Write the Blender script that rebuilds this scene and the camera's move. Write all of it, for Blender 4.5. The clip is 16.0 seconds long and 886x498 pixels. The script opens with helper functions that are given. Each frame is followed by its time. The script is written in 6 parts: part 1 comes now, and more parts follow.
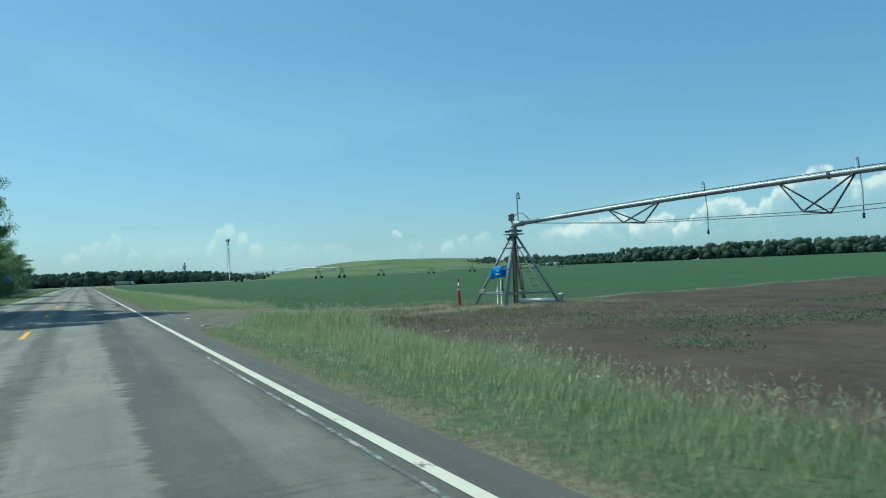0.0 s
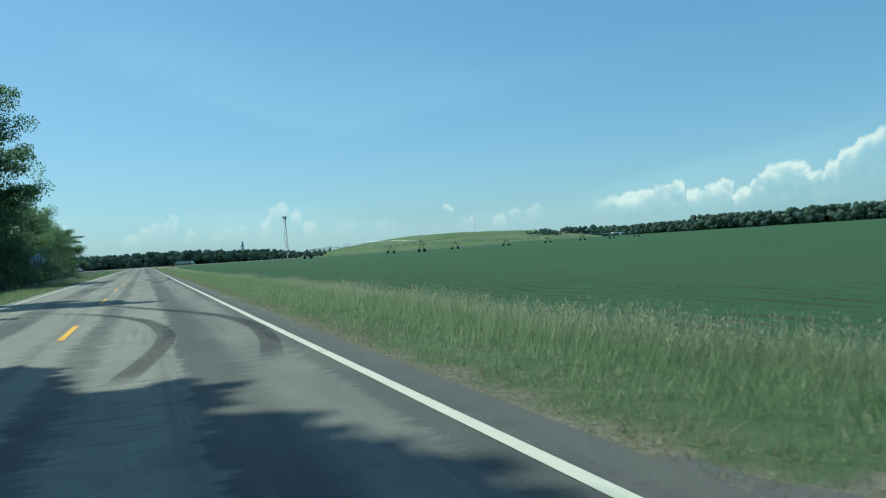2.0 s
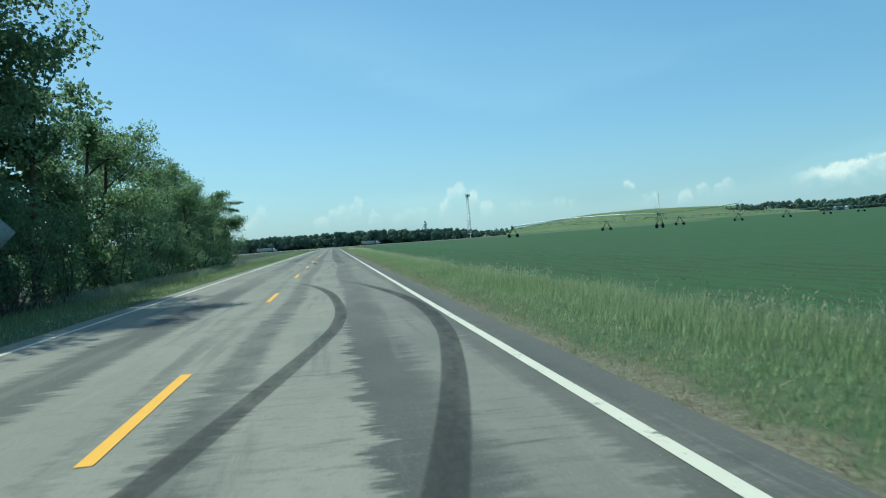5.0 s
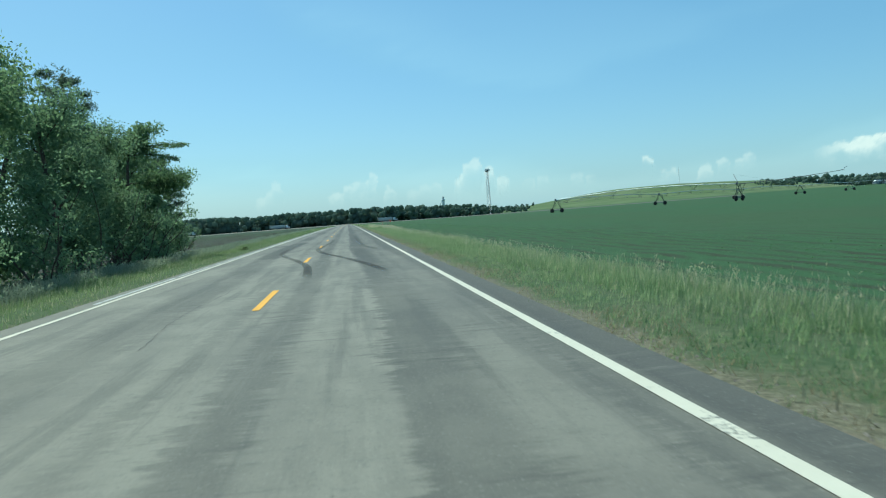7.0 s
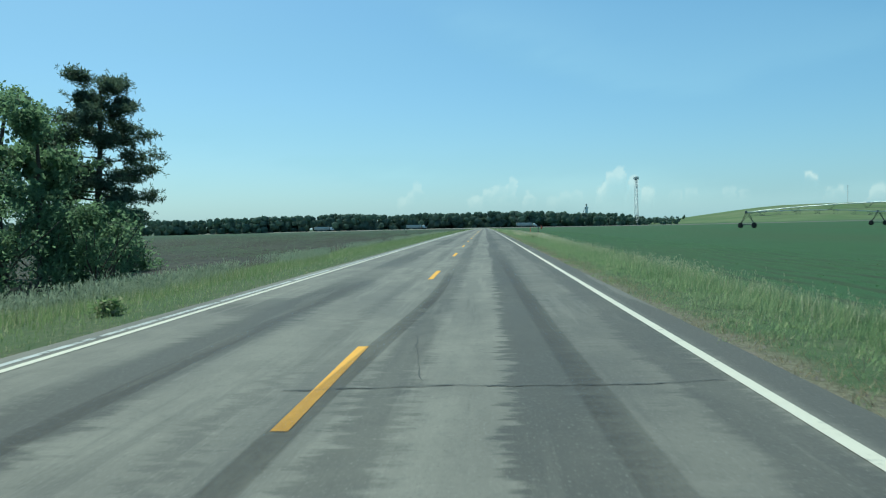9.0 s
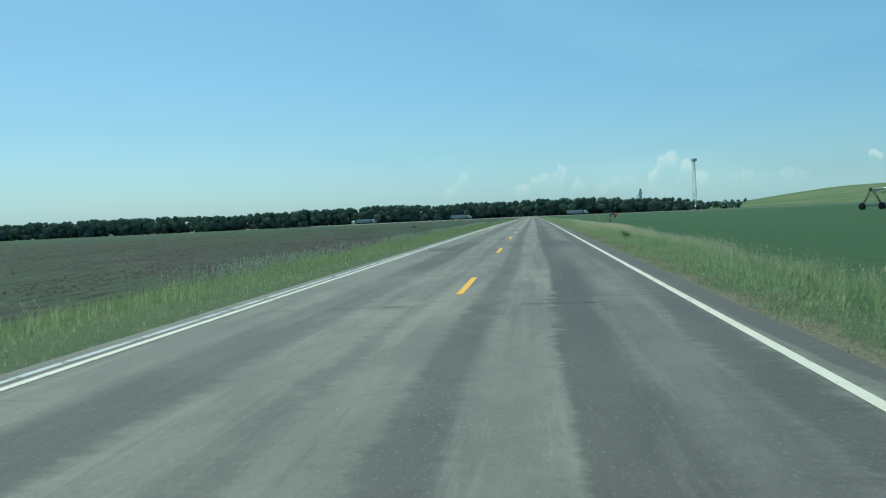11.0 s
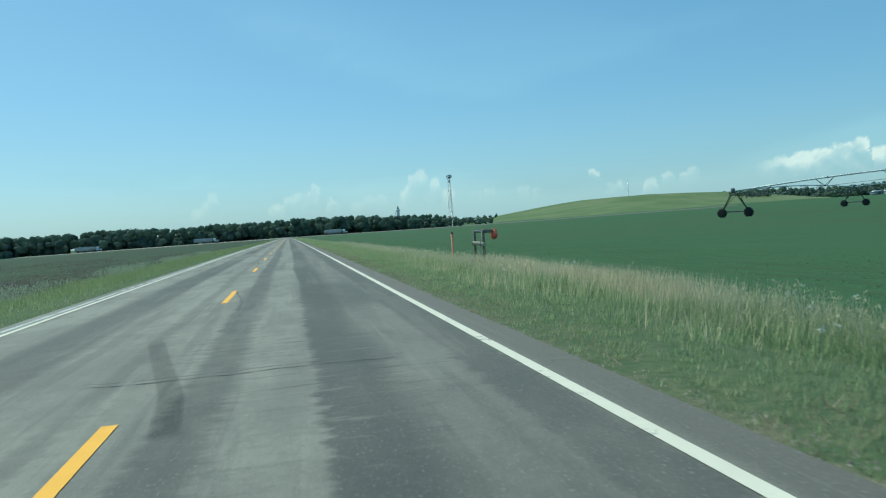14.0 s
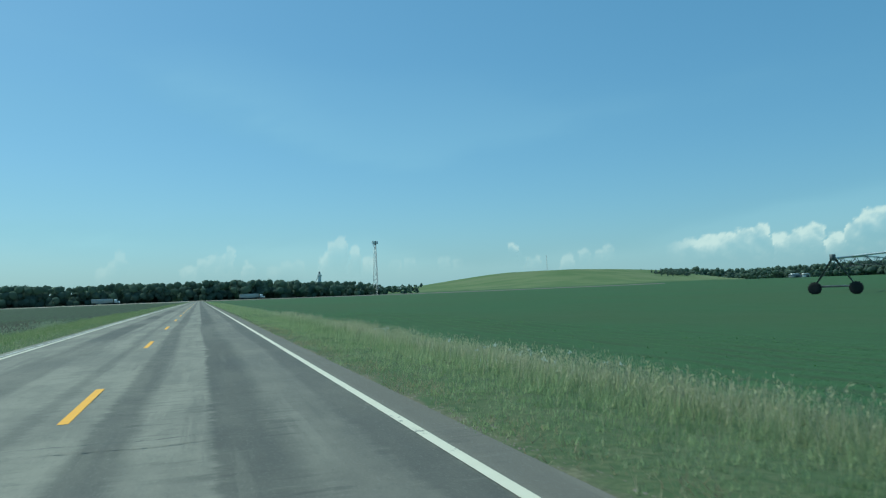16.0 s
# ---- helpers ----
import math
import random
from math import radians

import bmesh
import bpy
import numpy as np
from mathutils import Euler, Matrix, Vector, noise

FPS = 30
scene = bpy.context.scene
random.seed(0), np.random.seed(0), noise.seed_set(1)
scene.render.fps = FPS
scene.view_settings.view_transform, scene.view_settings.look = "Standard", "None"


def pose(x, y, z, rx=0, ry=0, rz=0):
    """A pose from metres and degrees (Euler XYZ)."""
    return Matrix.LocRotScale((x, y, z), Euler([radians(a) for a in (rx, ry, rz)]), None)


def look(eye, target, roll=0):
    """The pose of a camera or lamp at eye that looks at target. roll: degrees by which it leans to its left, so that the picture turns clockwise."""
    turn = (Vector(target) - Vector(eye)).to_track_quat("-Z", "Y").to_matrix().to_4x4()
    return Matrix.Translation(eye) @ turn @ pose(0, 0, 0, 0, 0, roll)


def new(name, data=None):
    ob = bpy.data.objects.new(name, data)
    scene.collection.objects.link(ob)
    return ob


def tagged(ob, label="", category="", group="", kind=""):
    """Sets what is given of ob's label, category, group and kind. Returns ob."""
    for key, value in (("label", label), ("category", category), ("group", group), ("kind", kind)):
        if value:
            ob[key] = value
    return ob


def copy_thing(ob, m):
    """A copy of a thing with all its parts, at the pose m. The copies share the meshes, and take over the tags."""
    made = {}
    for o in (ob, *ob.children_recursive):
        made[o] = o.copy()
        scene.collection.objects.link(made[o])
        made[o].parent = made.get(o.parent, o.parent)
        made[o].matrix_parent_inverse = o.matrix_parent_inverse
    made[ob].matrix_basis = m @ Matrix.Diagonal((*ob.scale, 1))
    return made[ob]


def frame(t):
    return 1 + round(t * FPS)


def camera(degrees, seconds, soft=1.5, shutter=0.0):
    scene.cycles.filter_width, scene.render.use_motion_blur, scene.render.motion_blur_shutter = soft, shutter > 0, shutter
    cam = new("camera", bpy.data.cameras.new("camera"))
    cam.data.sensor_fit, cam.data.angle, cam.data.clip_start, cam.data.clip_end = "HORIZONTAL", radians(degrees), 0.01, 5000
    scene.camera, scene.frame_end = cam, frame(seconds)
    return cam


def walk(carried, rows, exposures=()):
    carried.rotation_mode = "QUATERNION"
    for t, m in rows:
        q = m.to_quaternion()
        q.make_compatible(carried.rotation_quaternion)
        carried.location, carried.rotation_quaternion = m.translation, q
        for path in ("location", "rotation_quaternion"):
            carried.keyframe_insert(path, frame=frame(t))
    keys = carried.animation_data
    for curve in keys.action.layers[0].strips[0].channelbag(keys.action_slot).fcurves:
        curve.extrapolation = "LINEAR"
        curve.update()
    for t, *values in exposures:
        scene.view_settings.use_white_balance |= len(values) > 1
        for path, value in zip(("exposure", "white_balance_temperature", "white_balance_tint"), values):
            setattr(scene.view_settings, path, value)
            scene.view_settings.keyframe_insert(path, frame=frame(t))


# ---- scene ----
cam = camera(62.3, 16.0, soft=1.15, shutter=0.06)
PATH = [
    (0.0, pose(1.306, -0.00, 1.211, 91.62, 2.28, -26.16)),
    (0.5, pose(1.318, 7.63, 1.214, 90.95, 2.57, -24.92)),
    (1.0, pose(1.303, 15.25, 1.187, 89.89, 3.76, -23.61)),
    (1.5, pose(1.303, 22.86, 1.160, 89.40, 4.17, -22.63)),
    (2.0, pose(1.313, 30.43, 1.137, 89.78, 3.56, -22.24)),
    (2.5, pose(1.372, 37.98, 1.148, 90.39, 3.87, -22.15)),
    (3.0, pose(1.434, 45.51, 1.163, 90.89, 3.16, -22.65)),
    (3.5, pose(1.497, 53.04, 1.186, 91.34, 3.03, -21.55)),
    (4.0, pose(1.513, 60.60, 1.177, 91.92, 3.07, -15.54)),
    (4.5, pose(1.520, 68.19, 1.181, 90.42, 3.91, -9.75)),
    (7.0, pose(1.379, 106.29, 1.166, 87.31, 4.03, -7.44)),
    (7.5, pose(1.384, 113.96, 1.183, 87.37, 3.99, -7.15)),
    (8.0, pose(1.329, 121.66, 1.200, 87.83, 3.56, -4.34)),
    (8.5, pose(1.345, 129.35, 1.236, 88.14, 2.28, 0.47)),
    (9.0, pose(1.244, 136.95, 1.211, 88.15, 0.99, 3.27)),
    (9.5, pose(1.232, 144.35, 1.196, 88.19, 2.15, 4.98)),
    (10.0, pose(1.201, 151.71, 1.202, 87.77, 2.46, 6.97)),
    (12.5, pose(1.174, 189.13, 1.242, 87.33, 1.38, 6.18)),
    (13.0, pose(1.247, 196.75, 1.263, 87.96, 1.80, 1.26)),
    (13.5, pose(1.252, 204.42, 1.254, 87.97, 3.08, -5.91)),
    (14.0, pose(1.279, 212.09, 1.203, 88.01, 3.85, -11.96)),
    (14.5, pose(1.292, 219.73, 1.178, 87.56, 3.95, -15.12)),
    (15.0, pose(1.313, 227.34, 1.174, 87.62, 3.46, -17.07)),
    (15.5, pose(1.304, 235.02, 1.187, 89.54, 2.57, -18.53)),
    (16.0, pose(1.345, 242.52, 1.198, 93.12, 1.90, -18.37)),
]
walk(cam, PATH, exposures=[(0.0, 0.05, 5780, -15.0), (3.5, 0.11, 5800, -14.0), (7.0, 0.20, 5820, -15.5), (9.0, 0.11, 5820, -15.5), (9.6, 0.05, 5820, -15.5), (12.5, 0.0, 5820, -15.5), (14.5, 0.09, 5820, -15.5), (15.3, 0.10, 5800, -15.5), (16.0, -0.12, 5600, -19.0)])

# ---- world, sun ----
SUN_AZ = math.atan2(-0.62, 0.78)      # from +y towards +x
SUN_EL = radians(56)
world = bpy.data.worlds.new("sky")
scene.world = world
world.use_nodes = True
wn, wl = world.node_tree.nodes, world.node_tree.links
sky = wn.new("ShaderNodeTexSky")
sky.sky_type = "NISHITA"
sky.sun_disc = False
sky.sun_elevation = SUN_EL
sky.sun_rotation = SUN_AZ
sky.altitude = 300
sky.air_density = 1.0
sky.dust_density = 1.1
sky.ozone_density = 3.0
wn["Background"].inputs["Strength"].default_value = 0.110
haze = wn.new("ShaderNodeMix")         # thin summer haze evens out the clear sky
haze.data_type = "RGBA"
haze.inputs[0].default_value = 0.30
haze.inputs[7].default_value = (1.35, 3.8, 6.6, 1)
wl.new(sky.outputs[0], haze.inputs[6])
wl.new(haze.outputs[2], wn["Background"].inputs[0])
lamp = bpy.data.lights.new("sun", "SUN")
lamp.energy, lamp.angle, lamp.color = 3.9, radians(0.55), (1.0, 0.95, 0.86)
sun = new("sun", lamp)
SUN_DIR = Vector((math.sin(SUN_AZ) * math.cos(SUN_EL), math.cos(SUN_AZ) * math.cos(SUN_EL), math.sin(SUN_EL)))
sun.matrix_world = look(SUN_DIR * 100, (0, 0, 0))


# ---- materials ----
class Nodes:
    """Short hand for building a node material."""

    def __init__(self, name):
        self.mat = bpy.data.materials.new(name)
        self.mat.use_nodes = True
        self.n, self.l = self.mat.node_tree.nodes, self.mat.node_tree.links
        self.bsdf = self.n["Principled BSDF"]
        self.out = self.n["Material Output"]
        self.bsdf.inputs["Specular IOR Level"].default_value = 0.3

    def put(self, socket, value):
        if isinstance(value, bpy.types.NodeSocket):
            self.l.new(value, socket)
        elif isinstance(value, (tuple, list)) and len(value) == 3 and socket.type == "RGBA":
            socket.default_value = (*value, 1)
        else:
            socket.default_value = value

    def coords(self, scale=(1, 1, 1), shift=(0, 0, 0)):
        c, m = self.n.new("ShaderNodeTexCoord"), self.n.new("ShaderNodeMapping")
        self.l.new(c.outputs["Object"], m.inputs["Vector"])
        m.inputs["Scale"].default_value = scale
        m.inputs["Location"].default_value = shift
        return m.outputs[0]

    def noise(self, scale, detail=4, rough=0.6, vec=None, distort=0.0):
        t = self.n.new("ShaderNodeTexNoise")
        self.l.new(vec or self.coords(), t.inputs["Vector"])
        t.inputs["Scale"].default_value, t.inputs["Detail"].default_value = scale, detail
        t.inputs["Roughness"].default_value, t.inputs["Distortion"].default_value = rough, distort
        return t.outputs["Fac"]

    def math(self, op, a, b=0.0, c=0.0):
        t = self.n.new("ShaderNodeMath")
        t.operation = op
        for i, v in enumerate((a, b, c)):
            self.put(t.inputs[i], v)
        return t.outputs[0]

    def ramp(self, fac, lo, hi, a=0.0, b=1.0):
        t = self.n.new("ShaderNodeMapRange")
        t.interpolation_type = "SMOOTHSTEP"
        for k, v in zip(("Value", "From Min", "From Max", "To Min", "To Max"), (fac, lo, hi, a, b)):
            self.put(t.inputs[k], v)
        return t.outputs[0]

    def mix(self, fac, a, b):
        t = self.n.new("ShaderNodeMix")
        t.data_type = "RGBA"
        self.put(t.inputs[0], fac), self.put(t.inputs[6], a), self.put(t.inputs[7], b)
        return t.outputs[2]

    def attr(self, name):
        t = self.n.new("ShaderNodeAttribute")
        t.attribute_name = name
        return t.outputs["Fac"]

    def island(self):
        return self.n.new("ShaderNodeNewGeometry").outputs["Random Per Island"]

    def bump(self, height, strength=0.5, distance=0.02):
        t = self.n.new("ShaderNodeBump")
        t.inputs["Strength"].default_value, t.inputs["Distance"].default_value = strength, distance
        self.l.new(height, t.inputs["Height"])
        self.l.new(t.outputs[0], self.bsdf.inputs["Normal"])

    def done(self, color, rough=0.8, metal=0.0):
        self.put(self.bsdf.inputs["Base Color"], color)
        self.put(self.bsdf.inputs["Roughness"], rough)
        self.put(self.bsdf.inputs["Metallic"], metal)
        return self.mat


def plain(name, a, b, rough=0.6, metal=0.0, scale=6.0, bump=0.2):
    """A surface with two tones: stains at one scale and grain at another."""
    k = Nodes(name)
    f = k.math("ADD", k.math("MULTIPLY", k.noise(scale, 5), 0.6), k.math("MULTIPLY", k.noise(scale * 9, 3), 0.4))
    f = k.ramp(f, 0.35, 0.65)
    k.bump(k.noise(scale * 12, 3), bump, 0.004)
    return k.done(k.mix(f, a, b), k.ramp(f, 0, 1, rough * 0.85, min(1, rough * 1.1)), metal)


def leafy(name, dark, light, thin=0.35, third=None, share=0.85, rough=0.55, far_tone=None):
    """Leaves or blades: each one takes its own tone, and some light comes through."""
    k = Nodes(name)
    r = k.island()
    c = k.mix(r, dark, light)
    if third:
        c = k.mix(k.ramp(r, share - 0.01, share + 0.01), c, third)
    c = k.mix(k.ramp(k.noise(0.35, 3), 0.4, 0.62, 0.0, 0.45), c, k.mix(0.5, c, light))
    if far_tone:                       # ripening, drier grass away from the road and in drifts
        sx = k.n.new("ShaderNodeSeparateXYZ")
        k.l.new(k.coords(), sx.inputs[0])
        ripe = k.math("ADD", k.math("MULTIPLY", k.ramp(sx.outputs["X"], 5.4, 8.0), 0.45), k.math("MULTIPLY", k.ramp(k.noise(0.22, 4), 0.42, 0.62), 0.35))
        c = k.mix(ripe, c, far_tone)
        c = k.mix(k.ramp(sx.outputs["Y"], 12, 32, 0.30, 0.0), c, (0.50, 0.46, 0.30))
        c = k.mix(k.ramp(sx.outputs["Y"], 185, 225, 0.0, 0.14), c, (0.52, 0.50, 0.29))
        c = k.mix(k.ramp(k.noise(2.3, 4, 0.6), 0.42, 0.64, 0.0, 0.45), c, light)
        c = k.mix(k.ramp(k.noise(0.9, 4, 0.6), 0.34, 0.48, 0.40, 0.0), c, dark)
    k.done(c, rough)
    k.bsdf.inputs["Specular IOR Level"].default_value = 0.25 if rough < 0.9 else 0.0
    t, m = k.n.new("ShaderNodeBsdfTranslucent"), k.n.new("ShaderNodeMixShader")
    k.l.new(c, t.inputs[0])
    m.inputs[0].default_value = thin
    k.l.new(k.bsdf.outputs[0], m.inputs[1]), k.l.new(t.outputs[0], m.inputs[2])
    k.l.new(m.outputs[0], k.out.inputs["Surface"])
    return k.mat


def ground_material():
    k = Nodes("ground")
    big, mid, fine = k.noise(0.05, 4), k.noise(0.6, 5), k.noise(9, 4)
    wob = k.math("MULTIPLY", k.math("SUBTRACT", mid, 0.5), 1.0)

    def zone(name, lo=0.4, hi=0.6):
        return k.ramp(k.math("ADD", k.attr(name), wob), lo, hi)

    verge = k.mix(k.ramp(fine, 0.35, 0.7), (0.066, 0.094, 0.044), (0.120, 0.132, 0.070))
    verge = k.mix(k.ramp(mid, 0.4, 0.7), verge, (0.070, 0.105, 0.047))
    sx = k.n.new("ShaderNodeSeparateXYZ")
    k.l.new(k.coords(), sx.inputs[0])
    rows = k.n.new("ShaderNodeTexWave")
    rows.wave_type, rows.bands_direction = "BANDS", "X"
    rows.inputs["Scale"].default_value, rows.inputs["Distortion"].default_value = 0.41, 0.6
    k.l.new(k.coords(), rows.inputs["Vector"])
    # bare earth, straw and grit where the grass thins out beside the pavement
    bare = k.math("ADD", k.math("MAXIMUM", sx.outputs["X"], k.math("MULTIPLY", sx.outputs["X"], -1.12)), k.math("MULTIPLY", k.math("SUBTRACT", k.noise(1.1, 5, 0.65), 0.5), 1.3))
    earth = k.mix(k.ramp(k.noise(22, 4, 0.7), 0.36, 0.64), (0.105, 0.090, 0.062), (0.215, 0.190, 0.132))
    verge = k.mix(k.ramp(k.math("ADD", bare, k.ramp(sx.outputs["Y"], 165, 205, 0.0, 0.28)), 3.72, 4.12, 0.85, 0.0), verge, earth)
    crop = k.mix(k.ramp(fine, 0.3, 0.7), (0.037, 0.076, 0.033), (0.056, 0.114, 0.047))
    crop = k.mix(k.ramp(big, 0.35, 0.65, 0, 0.5), crop, (0.049, 0.100, 0.041))
    crop = k.mix(k.math("MULTIPLY", k.math("MULTIPLY", k.math("MULTIPLY", k.ramp(rows.outputs["Fac"], 0.40, 0.75), k.ramp(k.noise(1.1, 5, 0.7, k.coords((1.6, 0.35, 1))), 0.36, 0.62, 0.05, 1.0)), k.math("MULTIPLY", k.ramp(sx.outputs["X"], 9.5, 30, 0.85, 0.34), k.ramp(sx.outputs["Y"], 125, 200, 1.0, 0.45))), k.attr("near")), crop, (0.042, 0.040, 0.027))
    thin_crop = k.math("MULTIPLY", k.ramp(k.noise(0.045, 5, 0.62, k.coords((1.0, 0.35, 1))), 0.44, 0.62), 0.55)
    crop = k.mix(thin_crop, crop, (0.055, 0.082, 0.037))
    crop = k.mix(k.ramp(k.noise(0.016, 4, 0.6), 0.5, 0.68, 0.0, 0.4), crop, (0.046, 0.098, 0.036))
    soil = k.mix(k.ramp(mid, 0.3, 0.7), (0.055, 0.042, 0.031), (0.092, 0.069, 0.050))
    soil = k.mix(k.ramp(fine, 0.5, 0.75), soil, (0.12, 0.090, 0.068))
    stones = k.noise(34, 4, 0.75)
    drift = k.noise(0.9, 6, 0.7, k.coords((0.35, 1.3, 1)))
    sand = k.mix(k.ramp(drift, 0.28, 0.72), (0.128, 0.108, 0.080), (0.236, 0.192, 0.140))
    chips = k.mix(k.ramp(k.noise(1.6, 6, 0.7), 0.3, 0.7), (0.088, 0.080, 0.064), (0.196, 0.174, 0.140))
    sand = k.mix(k.ramp(k.math("ADD", k.attr("chips"), k.math("MULTIPLY", k.math("SUBTRACT", drift, 0.5), 1.4)), 0.3, 0.75), sand, chips)
    sand = k.mix(k.ramp(stones, 0.52, 0.68, 0.0, 0.45), sand, (0.30, 0.26, 0.21))
    sand = k.mix(k.ramp(stones, 0.30, 0.46, 0.6, 0.0), sand, (0.085, 0.072, 0.058))
    tilled = k.mix(k.ramp(mid, 0.35, 0.65), (0.044, 0.043, 0.033), (0.074, 0.070, 0.052))
    tilled = k.mix(k.ramp(big, 0.42, 0.62, 0, 0.55), tilled, (0.055, 0.085, 0.035))
    tilled = k.mix(k.math("MULTIPLY", k.attr("sprouted"), 0.85), tilled, (0.050, 0.082, 0.042))
    # broken near-black rows in the tilled colour, fading out far from the road
    dark_rows = k.math("MULTIPLY", k.ramp(rows.outputs["Fac"], 0.35, 0.8), k.ramp(k.noise(1.3, 5, 0.7, k.coords((1.2, 0.6, 1))), 0.36, 0.60, 0.1, 0.9))
    tilled = k.mix(k.math("MULTIPLY", dark_rows, k.attr("near")), tilled, (0.018, 0.017, 0.014))
    hill = k.mix(k.ramp(k.noise(0.02, 5), 0.35, 0.65), (0.096, 0.141, 0.056), (0.140, 0.174, 0.080))
    hill = k.mix(k.ramp(k.noise(0.006, 3, vec=k.coords((1, 4, 1))), 0.5, 0.6, 0, 0.5), hill, (0.165, 0.182, 0.096))
    c = crop
    c = k.mix(zone("soil"), c, soil)
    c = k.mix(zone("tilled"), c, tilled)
    c = k.mix(k.attr("hill"), c, hill)
    c = k.mix(zone("verge"), c, verge)
    c = k.mix(zone("sand"), c, sand)
    k.bsdf.inputs["Specular IOR Level"].default_value = 0.16
    k.bump(k.math("ADD", k.math("MULTIPLY", mid, 1.0), k.math("MULTIPLY", fine, 0.5)), 0.7, 0.08)
    return k.done(c, 0.95)


def asphalt_material():
    k = Nodes("asphalt")
    # oil-dark and worn-pale bands along the lanes, their edges torn into crosswise tongues
    sep = k.n.new("ShaderNodeSeparateXYZ")
    k.l.new(k.coords(), sep.inputs[0])
    xx, yy = sep.outputs["X"], sep.outputs["Y"]
    tongue = k.math("SUBTRACT", k.noise(1.0, 7, 0.74, k.coords((1.0, 5.2, 1))), 0.5)
    tongue = k.math("MULTIPLY", tongue, k.math("MULTIPLY", k.ramp(k.noise(0.3, 4, 0.6), 0.36, 0.62, 0.2, 1.6), k.ramp(yy, 120, 215, 1.0, 0.45)))
    sway = k.math("SUBTRACT", k.noise(0.045, 2), 0.5)
    x = k.math("ADD", xx, k.math("ADD", k.math("MULTIPLY", tongue, 0.85), k.math("MULTIPLY", sway, 0.5)))
    straight, x = x, k.math("ADD", x, k.ramp(yy, 118, 138, 0.0, 0.22))

    def band(a, b, soft_a, soft_b, u=None):
        u = u or x
        return k.math("MULTIPLY", k.ramp(u, a - soft_a, a + soft_a), k.ramp(u, b - soft_b, b + soft_b, 1.0, 0.0))

    blotch = k.noise(0.6, 6, 0.65, k.coords((1.5, 0.4, 1)))
    far_blotch = k.noise(0.12, 4, 0.6, k.coords((1.0, 0.5, 1)))
    grit = k.noise(38, 4, 0.7)
    coarse = k.noise(9, 5, 0.7)
    stain = k.noise(1.4, 6, 0.68, k.coords((1.0, 0.8, 1)))
    c = k.mix(k.ramp(blotch, 0.38, 0.62), (0.172, 0.160, 0.135), (0.246, 0.229, 0.192))
    c = k.mix(k.ramp(stain, 0.44, 0.62, 0.0, 0.28), c, (0.125, 0.118, 0.102))
    patchy_oil = k.ramp(far_blotch, 0.36, 0.6, 0.72, 1.0)
    dark = k.math("MULTIPLY", band(1.64, 2.36, 0.05, 0.30), patchy_oil)
    dark = k.math("MAXIMUM", dark, k.math("MULTIPLY", band(2.88, 3.4, 0.12, 0.1), 0.80))
    dark = k.math("MAXIMUM", dark, k.math("MULTIPLY", band(2.2, 3.0, 0.2, 0.2), 0.42))
    dark = k.math("MAXIMUM", dark, k.math("MULTIPLY", band(0.32, 0.74, 0.07, 0.10, straight), k.ramp(stain, 0.35, 0.6, 0.88, 0.60)))
    dark = k.math("MAXIMUM", dark, k.math("MULTIPLY", band(-0.26, -0.06, 0.06, 0.06), 0.42))
    dark = k.math("MAXIMUM", dark, k.math("MULTIPLY", band(-1.84, -1.02, 0.16, 0.12), k.ramp(far_blotch, 0.4, 0.6, 0.95, 0.50)))
    c = k.mix(k.math("MULTIPLY", k.math("MULTIPLY", dark, k.math("ADD", k.ramp(yy, 88, 104, 1.0, 0.62), k.ramp(yy, 118, 134, 0.0, 0.34))), k.ramp(blotch, 0.3, 0.65, 1.0, 0.80)), c, (0.054, 0.053, 0.050))
    c = k.mix(k.math("MULTIPLY", k.ramp(k.math("ADD", xx, k.math("MULTIPLY", tongue, 0.2)), 3.2, 3.36), 0.82), c, (0.078, 0.075, 0.068))
    worn = k.math("MULTIPLY", k.ramp(yy, 31, 42), k.ramp(yy, 92, 124, 1.0, 0.0))
    c = k.mix(k.math("MULTIPLY", worn, k.math("MULTIPLY", k.ramp(dark, 0.0, 1.0, 0.34, 0.0), k.ramp(xx, 3.1, 3.2, 1.0, 0.0))), c, (0.295, 0.268, 0.220))
    oily = k.math("MULTIPLY", k.ramp(yy, 132, 152), k.ramp(yy, 206, 226, 1.0, 0.0))
    c = k.mix(k.math("MULTIPLY", oily, k.ramp(far_blotch, 0.3, 0.7, 0.34, 0.06)), c, (0.060, 0.060, 0.057))
    # dark stains with torn edges where oil has dripped
    for sx0, sy0, rx, ry, deep in ((-1.9, 193.8, 0.9, 1.7, 0.75), (2.2, 195.5, 0.75, 3.6, 0.65), (-1.7, 197.2, 0.5, 2.2, 0.45), (-1.9, 148.2, 0.9, 1.3, 0.6), (-1.2, 151.0, 0.4, 2.6, 0.45), (2.3, 226.5, 0.8, 4.0, 0.5)):
        u, w = k.math("DIVIDE", k.math("SUBTRACT", x, sx0), rx), k.math("DIVIDE", k.math("SUBTRACT", yy, sy0), ry)
        near = k.math("ADD", k.math("ADD", k.math("MULTIPLY", u, u), k.math("MULTIPLY", w, w)), k.math("MULTIPLY", k.math("SUBTRACT", stain, 0.5), 2.2))
        c = k.mix(k.ramp(near, 0.35, 1.15, deep, 0.0), c, (0.056, 0.055, 0.052))
    streak = k.noise(1.0, 6, 0.62, k.coords((2.3, 0.11, 1)))
    c = k.mix(k.ramp(streak, 0.54, 0.64, 0.0, 0.34), c, (0.070, 0.069, 0.065))
